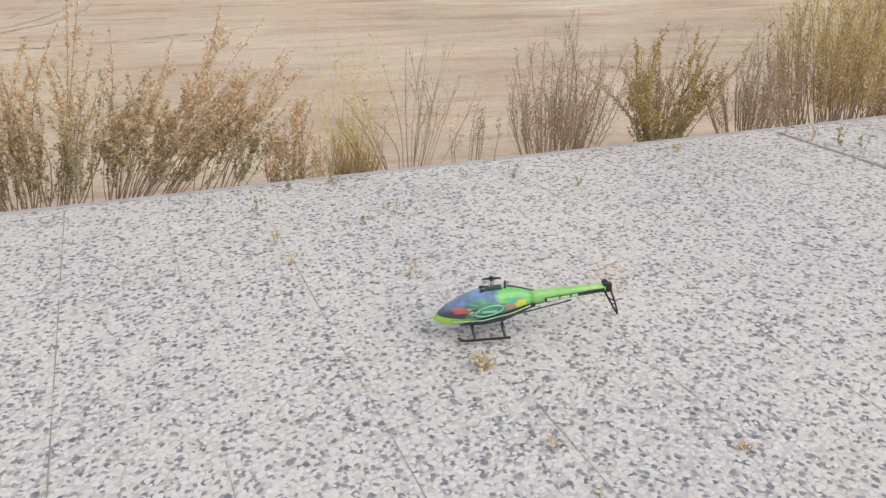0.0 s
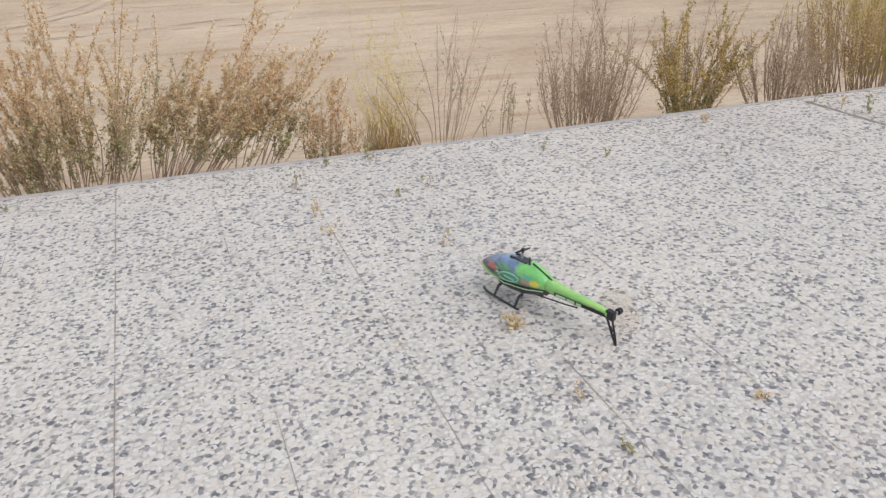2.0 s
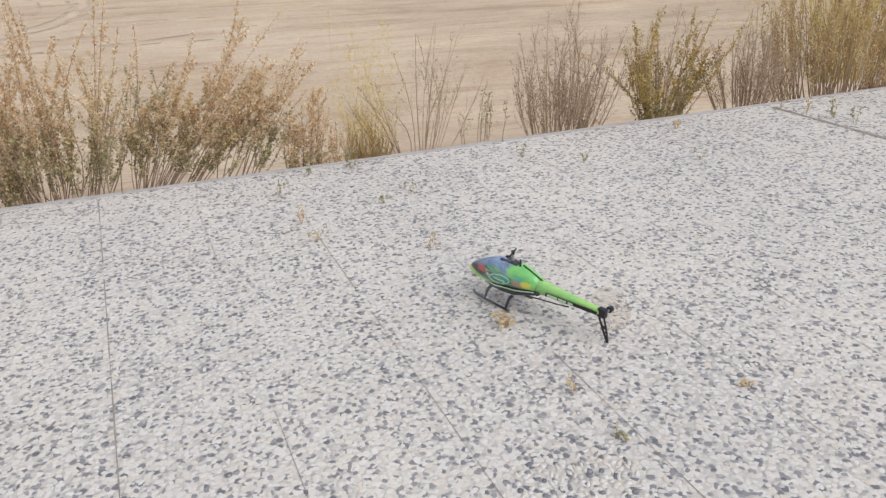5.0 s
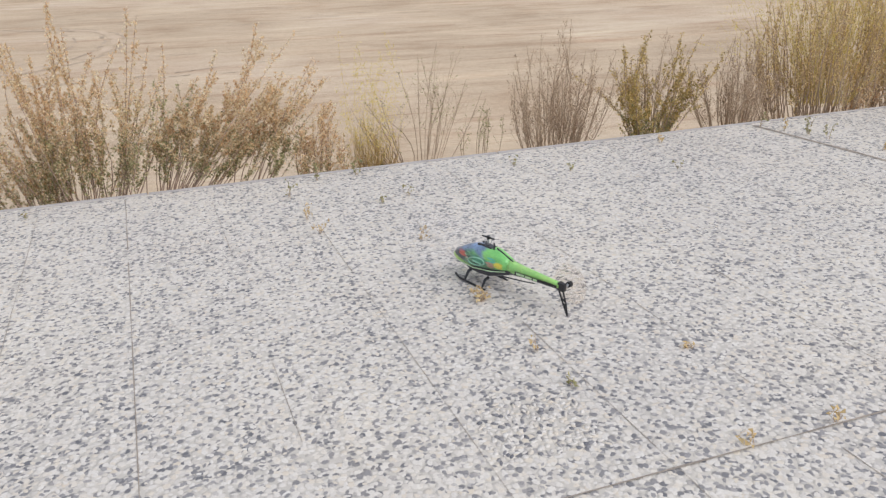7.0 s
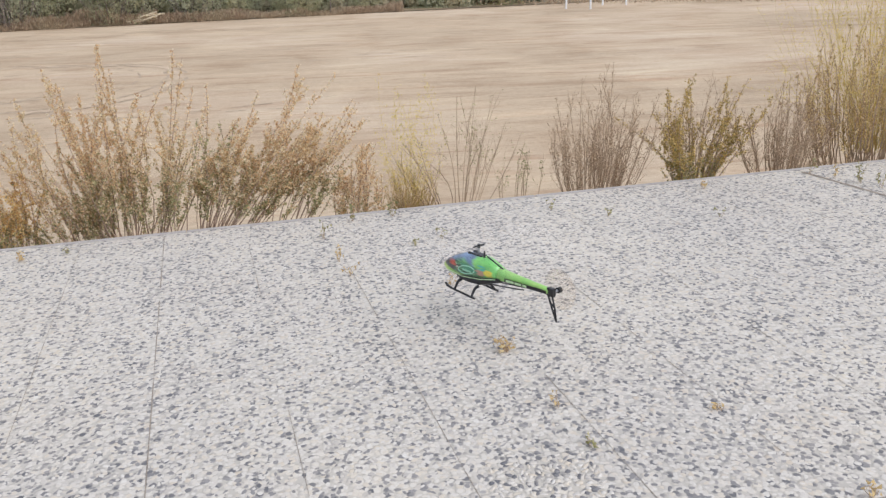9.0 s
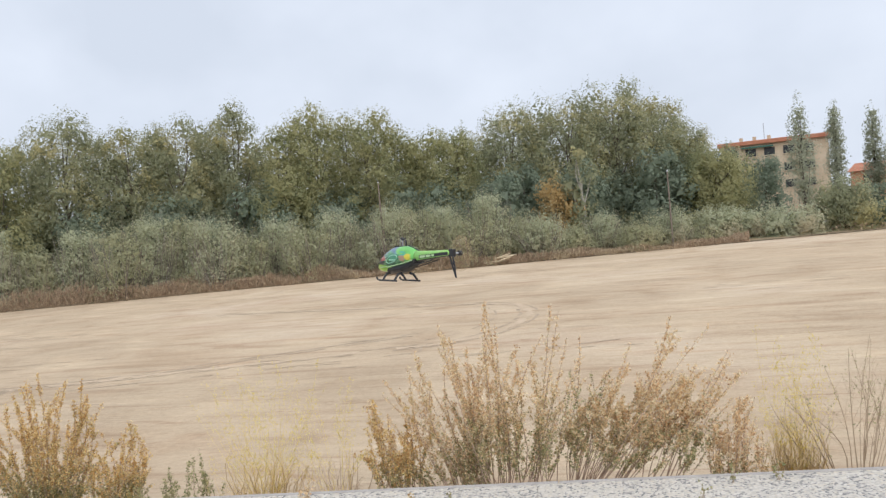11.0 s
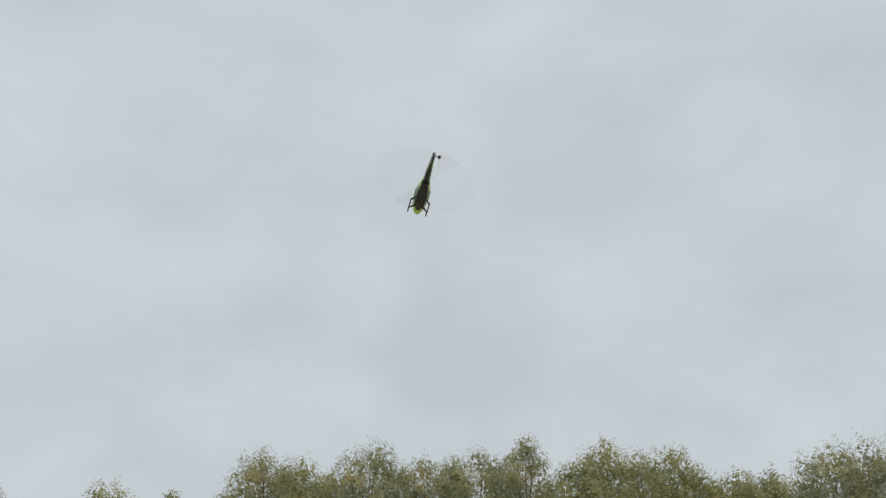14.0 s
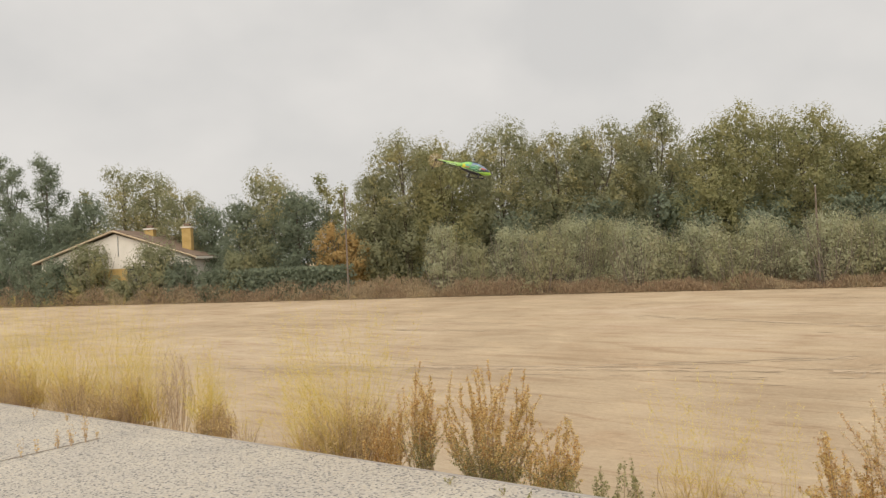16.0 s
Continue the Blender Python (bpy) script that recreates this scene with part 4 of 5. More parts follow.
# bearing, elevation of the top, metres behind the verge, width, kind
BIG = [(44.2, 8.7, 9, 7.5, 0), (46.4, 6.3, 8, 5.0, 0), (42.6, 7.6, 14, 6, 0), (41.4, 8.2, 10, 7, 1), (39.4, 7.3, 16, 6.5, 0), (37.4, 9.25, 12, 7, 0), (35.4, 7.6, 17, 6.5, 0), (33.4, 8.3, 13, 6.5, 0),
       (31.8, 8.1, 18, 6, 0), (30.2, 8.75, 13, 6.5, 0), (28.6, 8.2, 18, 5, 0), (26.7, 9.5, 14, 5.5, 0), (24.8, 6.8, 19, 6, 0), (23.2, 8.2, 12, 6.5, 1), (21.0, 9.0, 14, 6.5, 1), (19.2, 8.2, 18, 6, 1),
       (17.4, 8.4, 13, 6.5, 1), (15.4, 6.8, 16, 6, 1), (13.4, 6.75, 14, 6.5, 1), (11.3, 6.65, 15, 6.5, 1), (9.3, 6.2, 20, 7, 0), (7.3, 7.95, 18, 8, 0), (5.3, 7.4, 21, 7, 0), (3.4, 8.25, 16, 9, 0),
       (1.6, 7.8, 20, 7, 0), (0.1, 8.85, 15, 8.5, 0), (-2.0, 7.5, 16, 7, 0), (-3.4, 6.9, 19, 6, 0), (-4.6, 5.05, 14, 6.5, 0), (-6.2, 3.5, 10, 6, 1)]
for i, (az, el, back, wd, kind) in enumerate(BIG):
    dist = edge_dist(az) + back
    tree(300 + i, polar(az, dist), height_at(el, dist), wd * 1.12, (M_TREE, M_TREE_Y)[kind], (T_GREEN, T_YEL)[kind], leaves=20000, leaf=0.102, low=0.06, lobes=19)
# dark undergrowth that closes the belt of trees
for i in range(30):
    az = 47.5 - i * 1.85
    dist = edge_dist(az) + 11 + (i % 3) * 2.5
    tree(360 + i, polar(az, dist), height_at(2.6 + 1.4 * ((i * 7) % 5) / 5, dist), 6.5, M_TREE_D, "dark bushy undergrowth between the tree trunks", leaves=4600, leaf=0.18, trunk=0.12, lobes=9, low=0.02, cat="undergrowth")
# left group round the house
LEFT = [(69.6, 7.7, 26, 5.5, 2), (67.6, 7.6, 24, 5.5, 2), (71.8, 7.0, 24, 6.5, 2), (65.0, 5.0, 30, 7, 2), (63.0, 6.9, 22, 7, 0), (61.2, 6.6, 24, 7, 0), (59.3, 5.5, 20, 7, 0), (57.6, 4.2, 20, 6.5, 2), (55.3, 4.6, 12, 6, 2),
        (53.4, 6.5, 12, 7.5, 0), (51.8, 5.0, 10, 6, 2), (74.5, 6.5, 26, 7, 2), (69.5, 3.8, 14, 7, 2), (66.6, 3.6, 18, 6, 2)]
for i, (az, el, back, wd, kind) in enumerate(LEFT):
    dist = edge_dist(az) + back
    tree(400 + i, polar(az, dist), height_at(el, dist), wd * 1.15, (M_TREE, M_TREE_Y, M_TREE_D)[kind], (T_GREEN, T_YEL, T_DARK)[kind], leaves=14500, leaf=0.115, low=0.06, lobes=16, group="trees round the house")
for i, (az, el, back, wd, m, lab) in enumerate(((49.9, 6.4, 14, 4, M_TREE_Y, "thin tree with sparse yellow leaves"), (48.4, 5.4, 14, 4, M_TREE_Y, "thin tree with sparse yellow leaves"), (65.3, 5.7, 34, 4, M_TREE_Y, "thin tree with sparse yellow leaves"),
                                                (49.3, 2.7, 6, 4.2, M_TREE_O, "small tree with orange autumn leaves"), (47.8, 1.8, 6, 3.2, M_TREE_O, "small tree with orange autumn leaves"), (4.6, 2.4, 9, 4.5, M_TREE_O, "small tree with orange autumn leaves"))):
    dist = edge_dist(az) + back
    tree(430 + i, polar(az, dist), height_at(el, dist), wd, m, lab, leaves=2600 if m is M_TREE_Y else 3200, leaf=0.13, trunk=0.14, group="autumn trees")
dist = edge_dist(66.0) + 18
tree(440, polar(66.0, dist), height_at(4.6, dist), 2.2, M_TREE_D, "slim dark cypress beside the house", "cypress", 2600, 0.2, 0.14, 9, True, group="cypress")
dist = edge_dist(2.6) + 7
tree(441, polar(2.6, dist), height_at(4.6, dist), 3.5, M_TREE, "pale-stemmed young tree before the wood", "tree", 700, 0.2, 0.2, 8, bark=M_PALE_BARK)
# grey-green thicket before the trees
TAM = [(41.7, 1.8, 2.5), (39.6, 0.9, 3), (36.9, 1.6, 3.5), (34.5, 2.5, 4.2), (32.4, 1.9, 4), (30.3, 2.4, 4.2), (28.3, 1.6, 4), (26.2, 1.2, 4), (24.2, 1.0, 4), (22.2, 1.0, 4), (20.2, 1.45, 4.4), (18.2, 0.9, 4), (16.4, 1.2, 4), (14.5, 1.7, 4.4),
       (12.6, 1.2, 4), (10.8, 1.2, 4), (9.3, 1.5, 4), (7.6, 0.3, 3.6), (5.8, -0.2, 3.4), (3.6, -0.5, 3.2), (1.4, -0.8, 3), (-0.8, -0.9, 3), (-3.0, -0.9, 3.2), (-5.0, -0.7, 3.2)]
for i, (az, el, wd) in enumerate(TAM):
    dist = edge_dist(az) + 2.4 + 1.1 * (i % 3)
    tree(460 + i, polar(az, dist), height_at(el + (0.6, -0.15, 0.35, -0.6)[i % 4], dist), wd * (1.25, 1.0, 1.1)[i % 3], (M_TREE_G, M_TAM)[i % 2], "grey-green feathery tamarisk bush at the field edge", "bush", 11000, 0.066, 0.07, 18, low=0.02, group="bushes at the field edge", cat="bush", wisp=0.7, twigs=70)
# right group: rounded bushes and poplars
for i, (az, el, dist, wd, m, lab) in enumerate(((-9.1, 2.6, 80, 5.5, M_TREE_D, "rounded dark grey-green tree before the building"), (-13.7, 0.6, 72, 6.5, M_TREE, "rounded green bush near the goal"), (-10.6, -1.0, 69, 5, M_TREE_G, "grey-green feathery tamarisk bush at the field edge"),
                                                (-8.0, -0.9, 70, 5, M_TREE_G, "grey-green feathery tamarisk bush at the field edge"), (-6.2, -0.6, 68, 4, M_TREE_G, "grey-green feathery tamarisk bush at the field edge"), (-16.2, -1.2, 74, 3, M_TREE_D, "rounded green bush near the goal"),
                                                (-27.5, 1.9, 88, 7, M_TREE_D, "broad tree with yellowing leaves near the road"), (-31.5, 2.8, 88, 9, M_TREE_Y, "broad tree with yellowing leaves near the road"), (-36, 3.2, 90, 10, M_TREE, "broad tree with yellowing leaves near the road"))):
    tree(500 + i, polar(az, dist), height_at(el, dist), wd, m, lab, "tree" if el > 2 else "bush", 7500, 0.12, 0.14, 14, low=0.03, group="trees near the goal", cat="tree" if el > 2 else "bush")
for i, (az, el) in enumerate(((-11.5, 5.85), (-13.5, 5.3), (-15.6, 4.95), (-17.6, 5.6), (-16.8, 3.9), (-18.6, 4.4), (-19.4, 4.3), (-20.4, 4.6), (-21.1, 5.15), (-22.2, 4.7), (-23.0, 5.45), (-23.8, 5.0), (-24.5, 5.8), (-25.3, 5.0))):
    dist = 112 + 3 * (i % 3)
    tree(520 + i, polar(az, dist), height_at(el, dist), 4.3 if i != 0 else 6.0, M_TREE_P, "slender upright poplar in a row beside the road", "poplar", 4200, 0.14, 0.2, 12, True, group="row of poplars", wisp=0.9)


def brush_belt():
    """Dry russet grass and brush in a belt along the verge."""
    rng = np.random.default_rng(77)
    cents = []
    for i in range(120000):
        az = rng.uniform(-8, 76)
        d0 = edge_dist_fast(az)
        q = polar(az, d0 + abs(rng.normal(0, 2.4)) + 0.2)
        hh = (1.15 + 1.3 * noise.noise(Vector((q.x * 0.35, q.y * 0.35, 0))) + 0.4 * noise.noise(Vector((q.x * 1.7, q.y * 1.7, 4)))) * (1.2 if az > 36 else 0.7 if az > 8 else 0.4)
        cents.append((q.x, q.y, FIELD_Z + hh * rng.random() ** 1.3))
    me = leaf_cloud("brush", np.array(cents), 0.03, rng, M_BRUSH, 9.0, 2.4)
    tagged(new("brush", me), "russet dry grass and brush along the field edge", "dry grass", kind="stuff")


AZ_TAB = np.arange(-60, 90.5, 1.0)
D_TAB = np.array([edge_dist(a) for a in AZ_TAB])


def edge_dist_fast(az):
    return float(np.interp(az, AZ_TAB, D_TAB))


brush_belt()


def ground_strip():
    """Rough ground under the wood, beyond the verge."""
    s = Soup()
    for (x0, y0), (x1, y1) in zip(VERGE, VERGE[1:]):
        s.quad((x0, y0 + 0.6, FIELD_Z + 0.05), (x1, y1 + 0.6, FIELD_Z + 0.05), (x1 * 1.6, y1 + 90, FIELD_Z + 0.3), (x0 * 1.6, y0 + 90, FIELD_Z + 0.3))
    tagged(new("rough_ground", s.mesh("rough_ground", mat_mottled("rough_verge", (0.17, 0.13, 0.08), (0.33, 0.25, 0.15), 0.3, 0.95, 0.4, 3))), "rough brown ground under the trees", "ground", kind="structure")


ground_strip()


def pole(az, dist, el, label, r=0.1, arm=False, lean=0.0):
    h = height_at(el, dist)
    ob = thing("utility_pole", Matrix.Translation(polar(az, dist)), label, "utility pole", "poles")
    part("post", tube([(0, 0, 0), (lean * 0.5, 0, h * 0.5), (lean, 0, h)], [r, r * 0.85, r * 0.65], 8), M_POLE, ob)
    part("cap", tube([(lean, 0, h), (lean, 0, h + 0.12)], [r * 0.75, r * 0.4], 8), M_STEEL, ob)
    if arm:
        part("insulator", tube([(lean - 0.25, 0, h - 0.4), (lean + 0.25, 0, h - 0.4)], 0.03, 6), M_STEEL, ob)


pole(48.5, edge_dist(48.5) + 1.2, 4.7, "weathered wooden utility pole beside the hedge", 0.09)
pole(16.9, edge_dist(16.9) + 1.5, 3.3, "weathered wooden utility pole among the bushes", 0.075)
pole(-3.1, edge_dist(-3.1) + 1.5, 2.2, "weathered wooden utility pole among the bushes", 0.07)
pole(-22.4, 92, 2.3, "weathered wooden utility pole beside the road", 0.14)
pole(-16.6, 86, 1.0, "thin wooden pole near the goal", 0.07)


def build_goal():
    """A full-size goal seen almost from its side, with stays for a net but no net."""
    near, far = polar(-20.6, 61.5), polar(-22.9, 66.5)
    ob = thing("football_goal", Matrix.Translation(near), "white-painted steel football goal frame without a net", "football goal")
    d = far - near
    back = Vector((-d.y, d.x, 0)).normalized() * 2.0
    if back.x > 0:
        back = -back
    h, r = 2.44, 0.075
    z = Vector((0, 0, h))
    o = Vector((0, 0, 0))
    for a in (o, d, back, d + back):
        part("post", tube([a, a + z], r, 8), M_GOAL, ob)
    part("crossbar", tube([z, d + z], r, 8), M_GOAL, ob)
    part("rear_bar", tube([back + z, d + back + z], r * 0.7, 8), M_GOAL, ob)
    for a in (o, d):
        part("side_bar", tube([a + z, a + back + z], r * 0.8, 8), M_GOAL, ob)


build_goal()


def gable_house():
    """A low white house: gable to the field, shallow tiled roof, two ochre chimneys."""
    dist = 92.0
    c = polar(63.7, dist)
    yaw = 63.7 - 24
    ob = thing("house", Matrix.Translation(c) @ pose(0, 0, 0, 0, 0, yaw), "low white house with shallow brown tiled roof and two ochre chimneys", "house")
    w, ln = 8.0, 13.0
    ridge, eave = height_at(2.62, dist) - 0.1, height_at(0.75, dist)
    bm = bmesh.new()
    prof = [(-w, 0), (w, 0), (w, eave), (0, ridge - 0.25), (-w, eave)]
    front = [bm.verts.new((x, 0, z)) for x, z in prof]
    rear = [bm.verts.new((x, ln, z)) for x, z in prof]
    bm.faces.new(front)
    bm.faces.new(rear[::-1])
    for i in range(5):
        j = (i + 1) % 5
        bm.faces.new((front[j], front[i], rear[i], rear[j]))
    part("wall", bm, M_WHITE, ob)
    for s in (-1, 1):
        bm = bmesh.new()
        a = [(0, -0.5, ridge), (s * (w + 0.7), -0.5, eave - 0.2), (s * (w + 0.7), ln + 0.5, eave - 0.2), (0, ln + 0.5, ridge)]
        lo = [bm.verts.new(p) for p in a]
        hi = [bm.verts.new((p[0], p[1], p[2] + 0.22)) for p in a]
        bm.faces.new(lo)
        bm.faces.new(hi[::-1])
        for i in range(4):
            j = (i + 1) % 4
            bm.faces.new((lo[i], lo[j], hi[j], hi[i]))
        roof = part("roof", bm, M_ROOF, ob)
        part("bargeboard", tube([(0, -0.52, ridge + 0.05), (s * (w + 0.7), -0.52, eave - 0.15)], 0.1, 4), M_BUFF, roof)
    part("fascia", box(w + 0.62, w + 0.78, -0.5, ln + 0.5, eave - 0.32, eave - 0.05), M_WHITE, ob)
    inv = ob.matrix_basis.inverted()
    for bearing, far, el in ((59.15, 93.0, 2.9), (61.5, 97.0, 2.85)):
        x, y, _ = inv @ polar(bearing, far)
        top = height_at(el, far) - 0.4
        ch = part("chimney", box(x - 0.5, x + 0.5, y - 0.45, y + 0.45, eave, top, 0.03), M_OCHRE, ob)
        part("chimney_cap", box(x - 0.6, x + 0.6, y - 0.55, y + 0.55, top, top + 0.16, 0.02), M_WHITE, ch)
        part("chimney_pot", box(x - 0.3, x + 0.3, y - 0.3, y + 0.3, top + 0.16, top + 0.5, 0.03), M_ROOF, ch)
    part("dado", box(-w - 0.03, w + 0.03, -0.05, -0.003, 0, eave - 1.0), M_OCHRE, ob)
    win = part("window", box(1.2, 3.4, -0.09, -0.052, 1.0, eave - 0.8), M_DARK, ob)
    part("window_frame", box(2.26, 2.34, -0.13, -0.09, 1.0, eave - 0.8), M_WHITE, win)
    part("vent_pipe", tube([(0.3, -0.06, ridge - 0.5), (0.3, -0.06, ridge - 2.6)], 0.05, 6), M_STEEL, ob)


gable_house()
# garden bushes and hedge before the house
for i, (az, el, wd, back) in enumerate(((68.6, 1.3, 7, 5), (65.4, 1.9, 7, 4), (67.2, 1.0, 7, 3), (61.3, 1.9, 7.5, 4), (59.8, 0.5, 5, 5), (55.9, 1.0, 4.5, 4), (70.6, 1.0, 6, 5), (63.4, -0.6, 4, 3), (57.8, -0.3, 4, 3), (72.8, 1.0, 6, 5))):
    dist = edge_dist(az) + back
    tree(560 + i, polar(az, dist), height_at(el, dist), wd * 0.8, M_TREE if i % 2 else M_TREE_D, "bushy olive-green garden shrub before the house", "bush", 6500, 0.12, 0.08, 13, low=0.02, group="garden bushes", cat="bush", wisp=0.9, twigs=24)


def hedge():
    a, b = polar(57.6, edge_dist(57.6) + 2.5), polar(48.6, edge_dist(48.6) + 2.5)
    rng = np.random.default_rng(9)
    ob = thing("hedge", Matrix.Translation(a), "clipped dark green hedge along the garden", "hedge")
    d = np.array(b - a)
    h = height_at(-0.35, edge_dist(53) + 2.5)
    n = 9000
    f = rng.random(n)
    p = f[:, None] * d + rng.normal(0, 0.45, (n, 3)) * (1, 1, 0)
    p[:, 2] = h * rng.random(n) ** 0.8 + 0.12 * np.sin(f * 40)
    child("foliage", leaf_cloud("foliage", p, 0.2, rng, M_TREE_D, 1.4, 0.2), ob)
    s = Soup()
    for i in range(14):
        q = d * (i + 0.5) / 14
        s.stick([q, q + (0.1, 0, h * 0.8)], [0.06, 0.03], 5)
    child("branchwork", s.mesh("branchwork", M_BARK), ob)


hedge()


def buildings():
    # block with a red roof among the poplars
    dist = 150.0
    a, b = polar(-6.6, dist), polar(-13.1, dist)
    w = (b - a).length
    yaw = math.degrees(math.atan2((b - a).y, (b - a).x))
    top = height_at(3.5, dist)
    ob = thing("apartment_building", Matrix.Translation(a) @ pose(0, 0, 0, 0, 0, yaw), "buff three-storey building with a red tiled roof", "building")
    part("wall", box(0, w, 0, 10, 0, top - 0.4), M_BUFF, ob)
    roof = part("roof", box(-0.5, w + 0.5, -0.6, 10.6, top - 0.4, top + 0.3, 0.1), M_RED_ROOF, ob)
    for x in (3.0, 5.2, 7.6):
        part("chimney", box(x, x + 0.6, 4, 4.6, top + 0.3, top + 1.2), M_BUFF, roof)
    part("aerial", tube([(w * 0.42, 5, top), (w * 0.42, 5, top + 3.5)], 0.06, 5), M_STEEL, roof)
    for k in range(3):
        for x in range(5):
            x0 = 1.0 + x * (w - 2) / 5
            win = part("window", box(x0, x0 + 1.7, -0.06, -0.01, top - 2.4 - 2.9 * k, top - 1.1 - 2.9 * k), M_DARK, ob)
            part("sill", box(x0 - 0.1, x0 + 1.8, -0.16, -0.062, top - 2.55 - 2.9 * k, top - 2.4 - 2.9 * k), M_BUFF, win)
    part("awning", box(w * 0.2, w * 0.5, -0.7, -0.18, top - 1.0, top - 0.75), mat_plain("green_awning", (0.05, 0.13, 0.1), 0.8), ob)
    for az0, az1, el, name in ((-14.2, -16.6, 1.5, "orange-walled low house with a red roof"), (-17.5, -20.2, 1.6, "brick house with a red roof behind the poplars"), (-20.8, -23.5, 1.8, "brick house with a red roof behind the poplars"), (-25.8, -28.5, 1.7, "house with a red roof behind trees")):
        p, q = polar(az0, 135), polar(az1, 135)
        w = (q - p).length
        hh = height_at(el, 135)
        ob = thing("house", Matrix.Translation(p) @ pose(0, 0, 0, 0, 0, math.degrees(math.atan2((q - p).y, (q - p).x))), name, "house", "far houses")
        part("wall", box(0, w, 0, 8, 0, hh - 1.2), mat_mottled("orange_brick", (0.42, 0.22, 0.13), (0.5, 0.29, 0.18), 0.7, 0.9, 0.3, 12), ob)
        bm = bmesh.new()
        pr = [(-0.4, -0.5, hh - 1.25), (w + 0.4, -0.5, hh - 1.25), (w + 0.4, 8.5, hh - 1.25), (-0.4, 8.5, hh - 1.25), (0.6, 4, hh), (w - 0.6, 4, hh)]
        v = [bm.verts.new(c) for c in pr]
        for fc in ((0, 1, 5, 4), (1, 2, 5), (2, 3, 4, 5), (3, 0, 4), (3, 2, 1, 0)):
            bm.faces.new([v[i] for i in fc])
        part("roof", bm, M_RED_ROOF, ob)
        part("window", box(w * 0.3, w * 0.45, -0.05, -0.005, hh - 3.2, hh - 1.8), M_DARK, ob)
    # lattice mast
    m = polar(-24.8, 170)
    hh = height_at(11.0, 170)
    ob = thing("mast", Matrix.Translation(m), "tall pale lattice communications mast", "mast")
    for i in range(3):
        a = i * 2 * math.pi / 3
        c = Vector((0.55 * math.cos(a), 0.55 * math.sin(a), 0))
        part("leg", tube([c, c * 0.7 + Vector((0, 0, hh))], 0.07, 5), M_STEEL, ob)
    for k in range(26):
        z = hh * k / 26
        pts = [(0.55 * math.cos(a), 0.55 * math.sin(a), z + (hh / 26) * j / 3) for j, a in enumerate((0, 2.094, 4.189, 6.283))]
        part("brace", tube(pts, 0.035, 4), M_STEEL, ob)
    # low wall, road and hedge behind the goal
    p, q = polar(-14, 104), polar(-30, 104)
    s = Soup()
    s.quad(tuple(polar(-12, 84, FIELD_Z + 0.22)), tuple(polar(-40, 84, FIELD_Z + 0.22)), tuple(polar(-40, 92, FIELD_Z + 0.42)), tuple(polar(-12, 92, FIELD_Z + 0.42)))
    tagged(new("road", s.mesh("road", M_GREY)), "pale grey road behind the goal", "road", kind="structure")
    rng = np.random.default_rng(31)
    n = 9000
    f = rng.random(n)
    pts = np.array(p) + f[:, None] * np.array(q - p) + rng.normal(0, 0.6, (n, 3)) * (1, 1, 0)
    pts[:, 2] = FIELD_Z + height_at(0.1, 104) * rng.random(n) ** 0.7
    tagged(new("hedge", leaf_cloud("hedge", pts, 0.22, rng, M_TREE_D, 1.4)), "dark green hedge under the poplars", "hedge", kind="stuff")
    s2 = np.array([polar(rng.uniform(-40, -8), rng.uniform(68, 100), FIELD_Z + 0.1 + 0.5 * rng.random() ** 2) for i in range(15000)])
    tagged(new("dry_grass", leaf_cloud("dry_grass", s2, 0.07, rng, M_BRUSH, 3.5, 1.2)), "dry grass and low brush beyond the goal", "dry grass", kind="stuff")
    # blue post with a tilted panel beside the road
    at = polar(-24.7, 74)
    ob = thing("street_sign", Matrix.Translation(at), "blue-painted post with a small tilted solar panel", "post")
    part("post", tube([(0, 0, 0), (0, 0, 3.0)], 0.07, 8), M_BLUE, ob)
    part("panel", tube([(-0.35, 0, 3.0), (0.35, 0, 3.25)], 0.09, 6), M_GOAL, ob)
    part("box", box(-0.3, 0.3, -0.15, 0.15, 0.6, 1.2, 0.03), M_BLUE, ob)


buildings()


def sawn_logs():
    at = polar(9.3, edge_dist(9.3) + 0.5)
    ob = thing("log_pile", Matrix.Translation(at), "small pile of pale cut branches at the field edge", "branches")
    rng = np.random.default_rng(3)
    for i in range(9):
        a = rng.uniform(-0.5, 0.5)
        x = rng.uniform(-0.9, 0.7)
        part("branch", tube([(x, rng.uniform(-0.3, 0.3), 0.08 + 0.06 * i), (x + math.cos(a) * 1.2, rng.uniform(-0.3, 0.3), 0.12 + 0.06 * i + abs(math.sin(a)) * 0.6)], [0.06, 0.03], 5), M_CUT, ob)


sawn_logs()

# ---- model helicopter ----
HS = 0.86


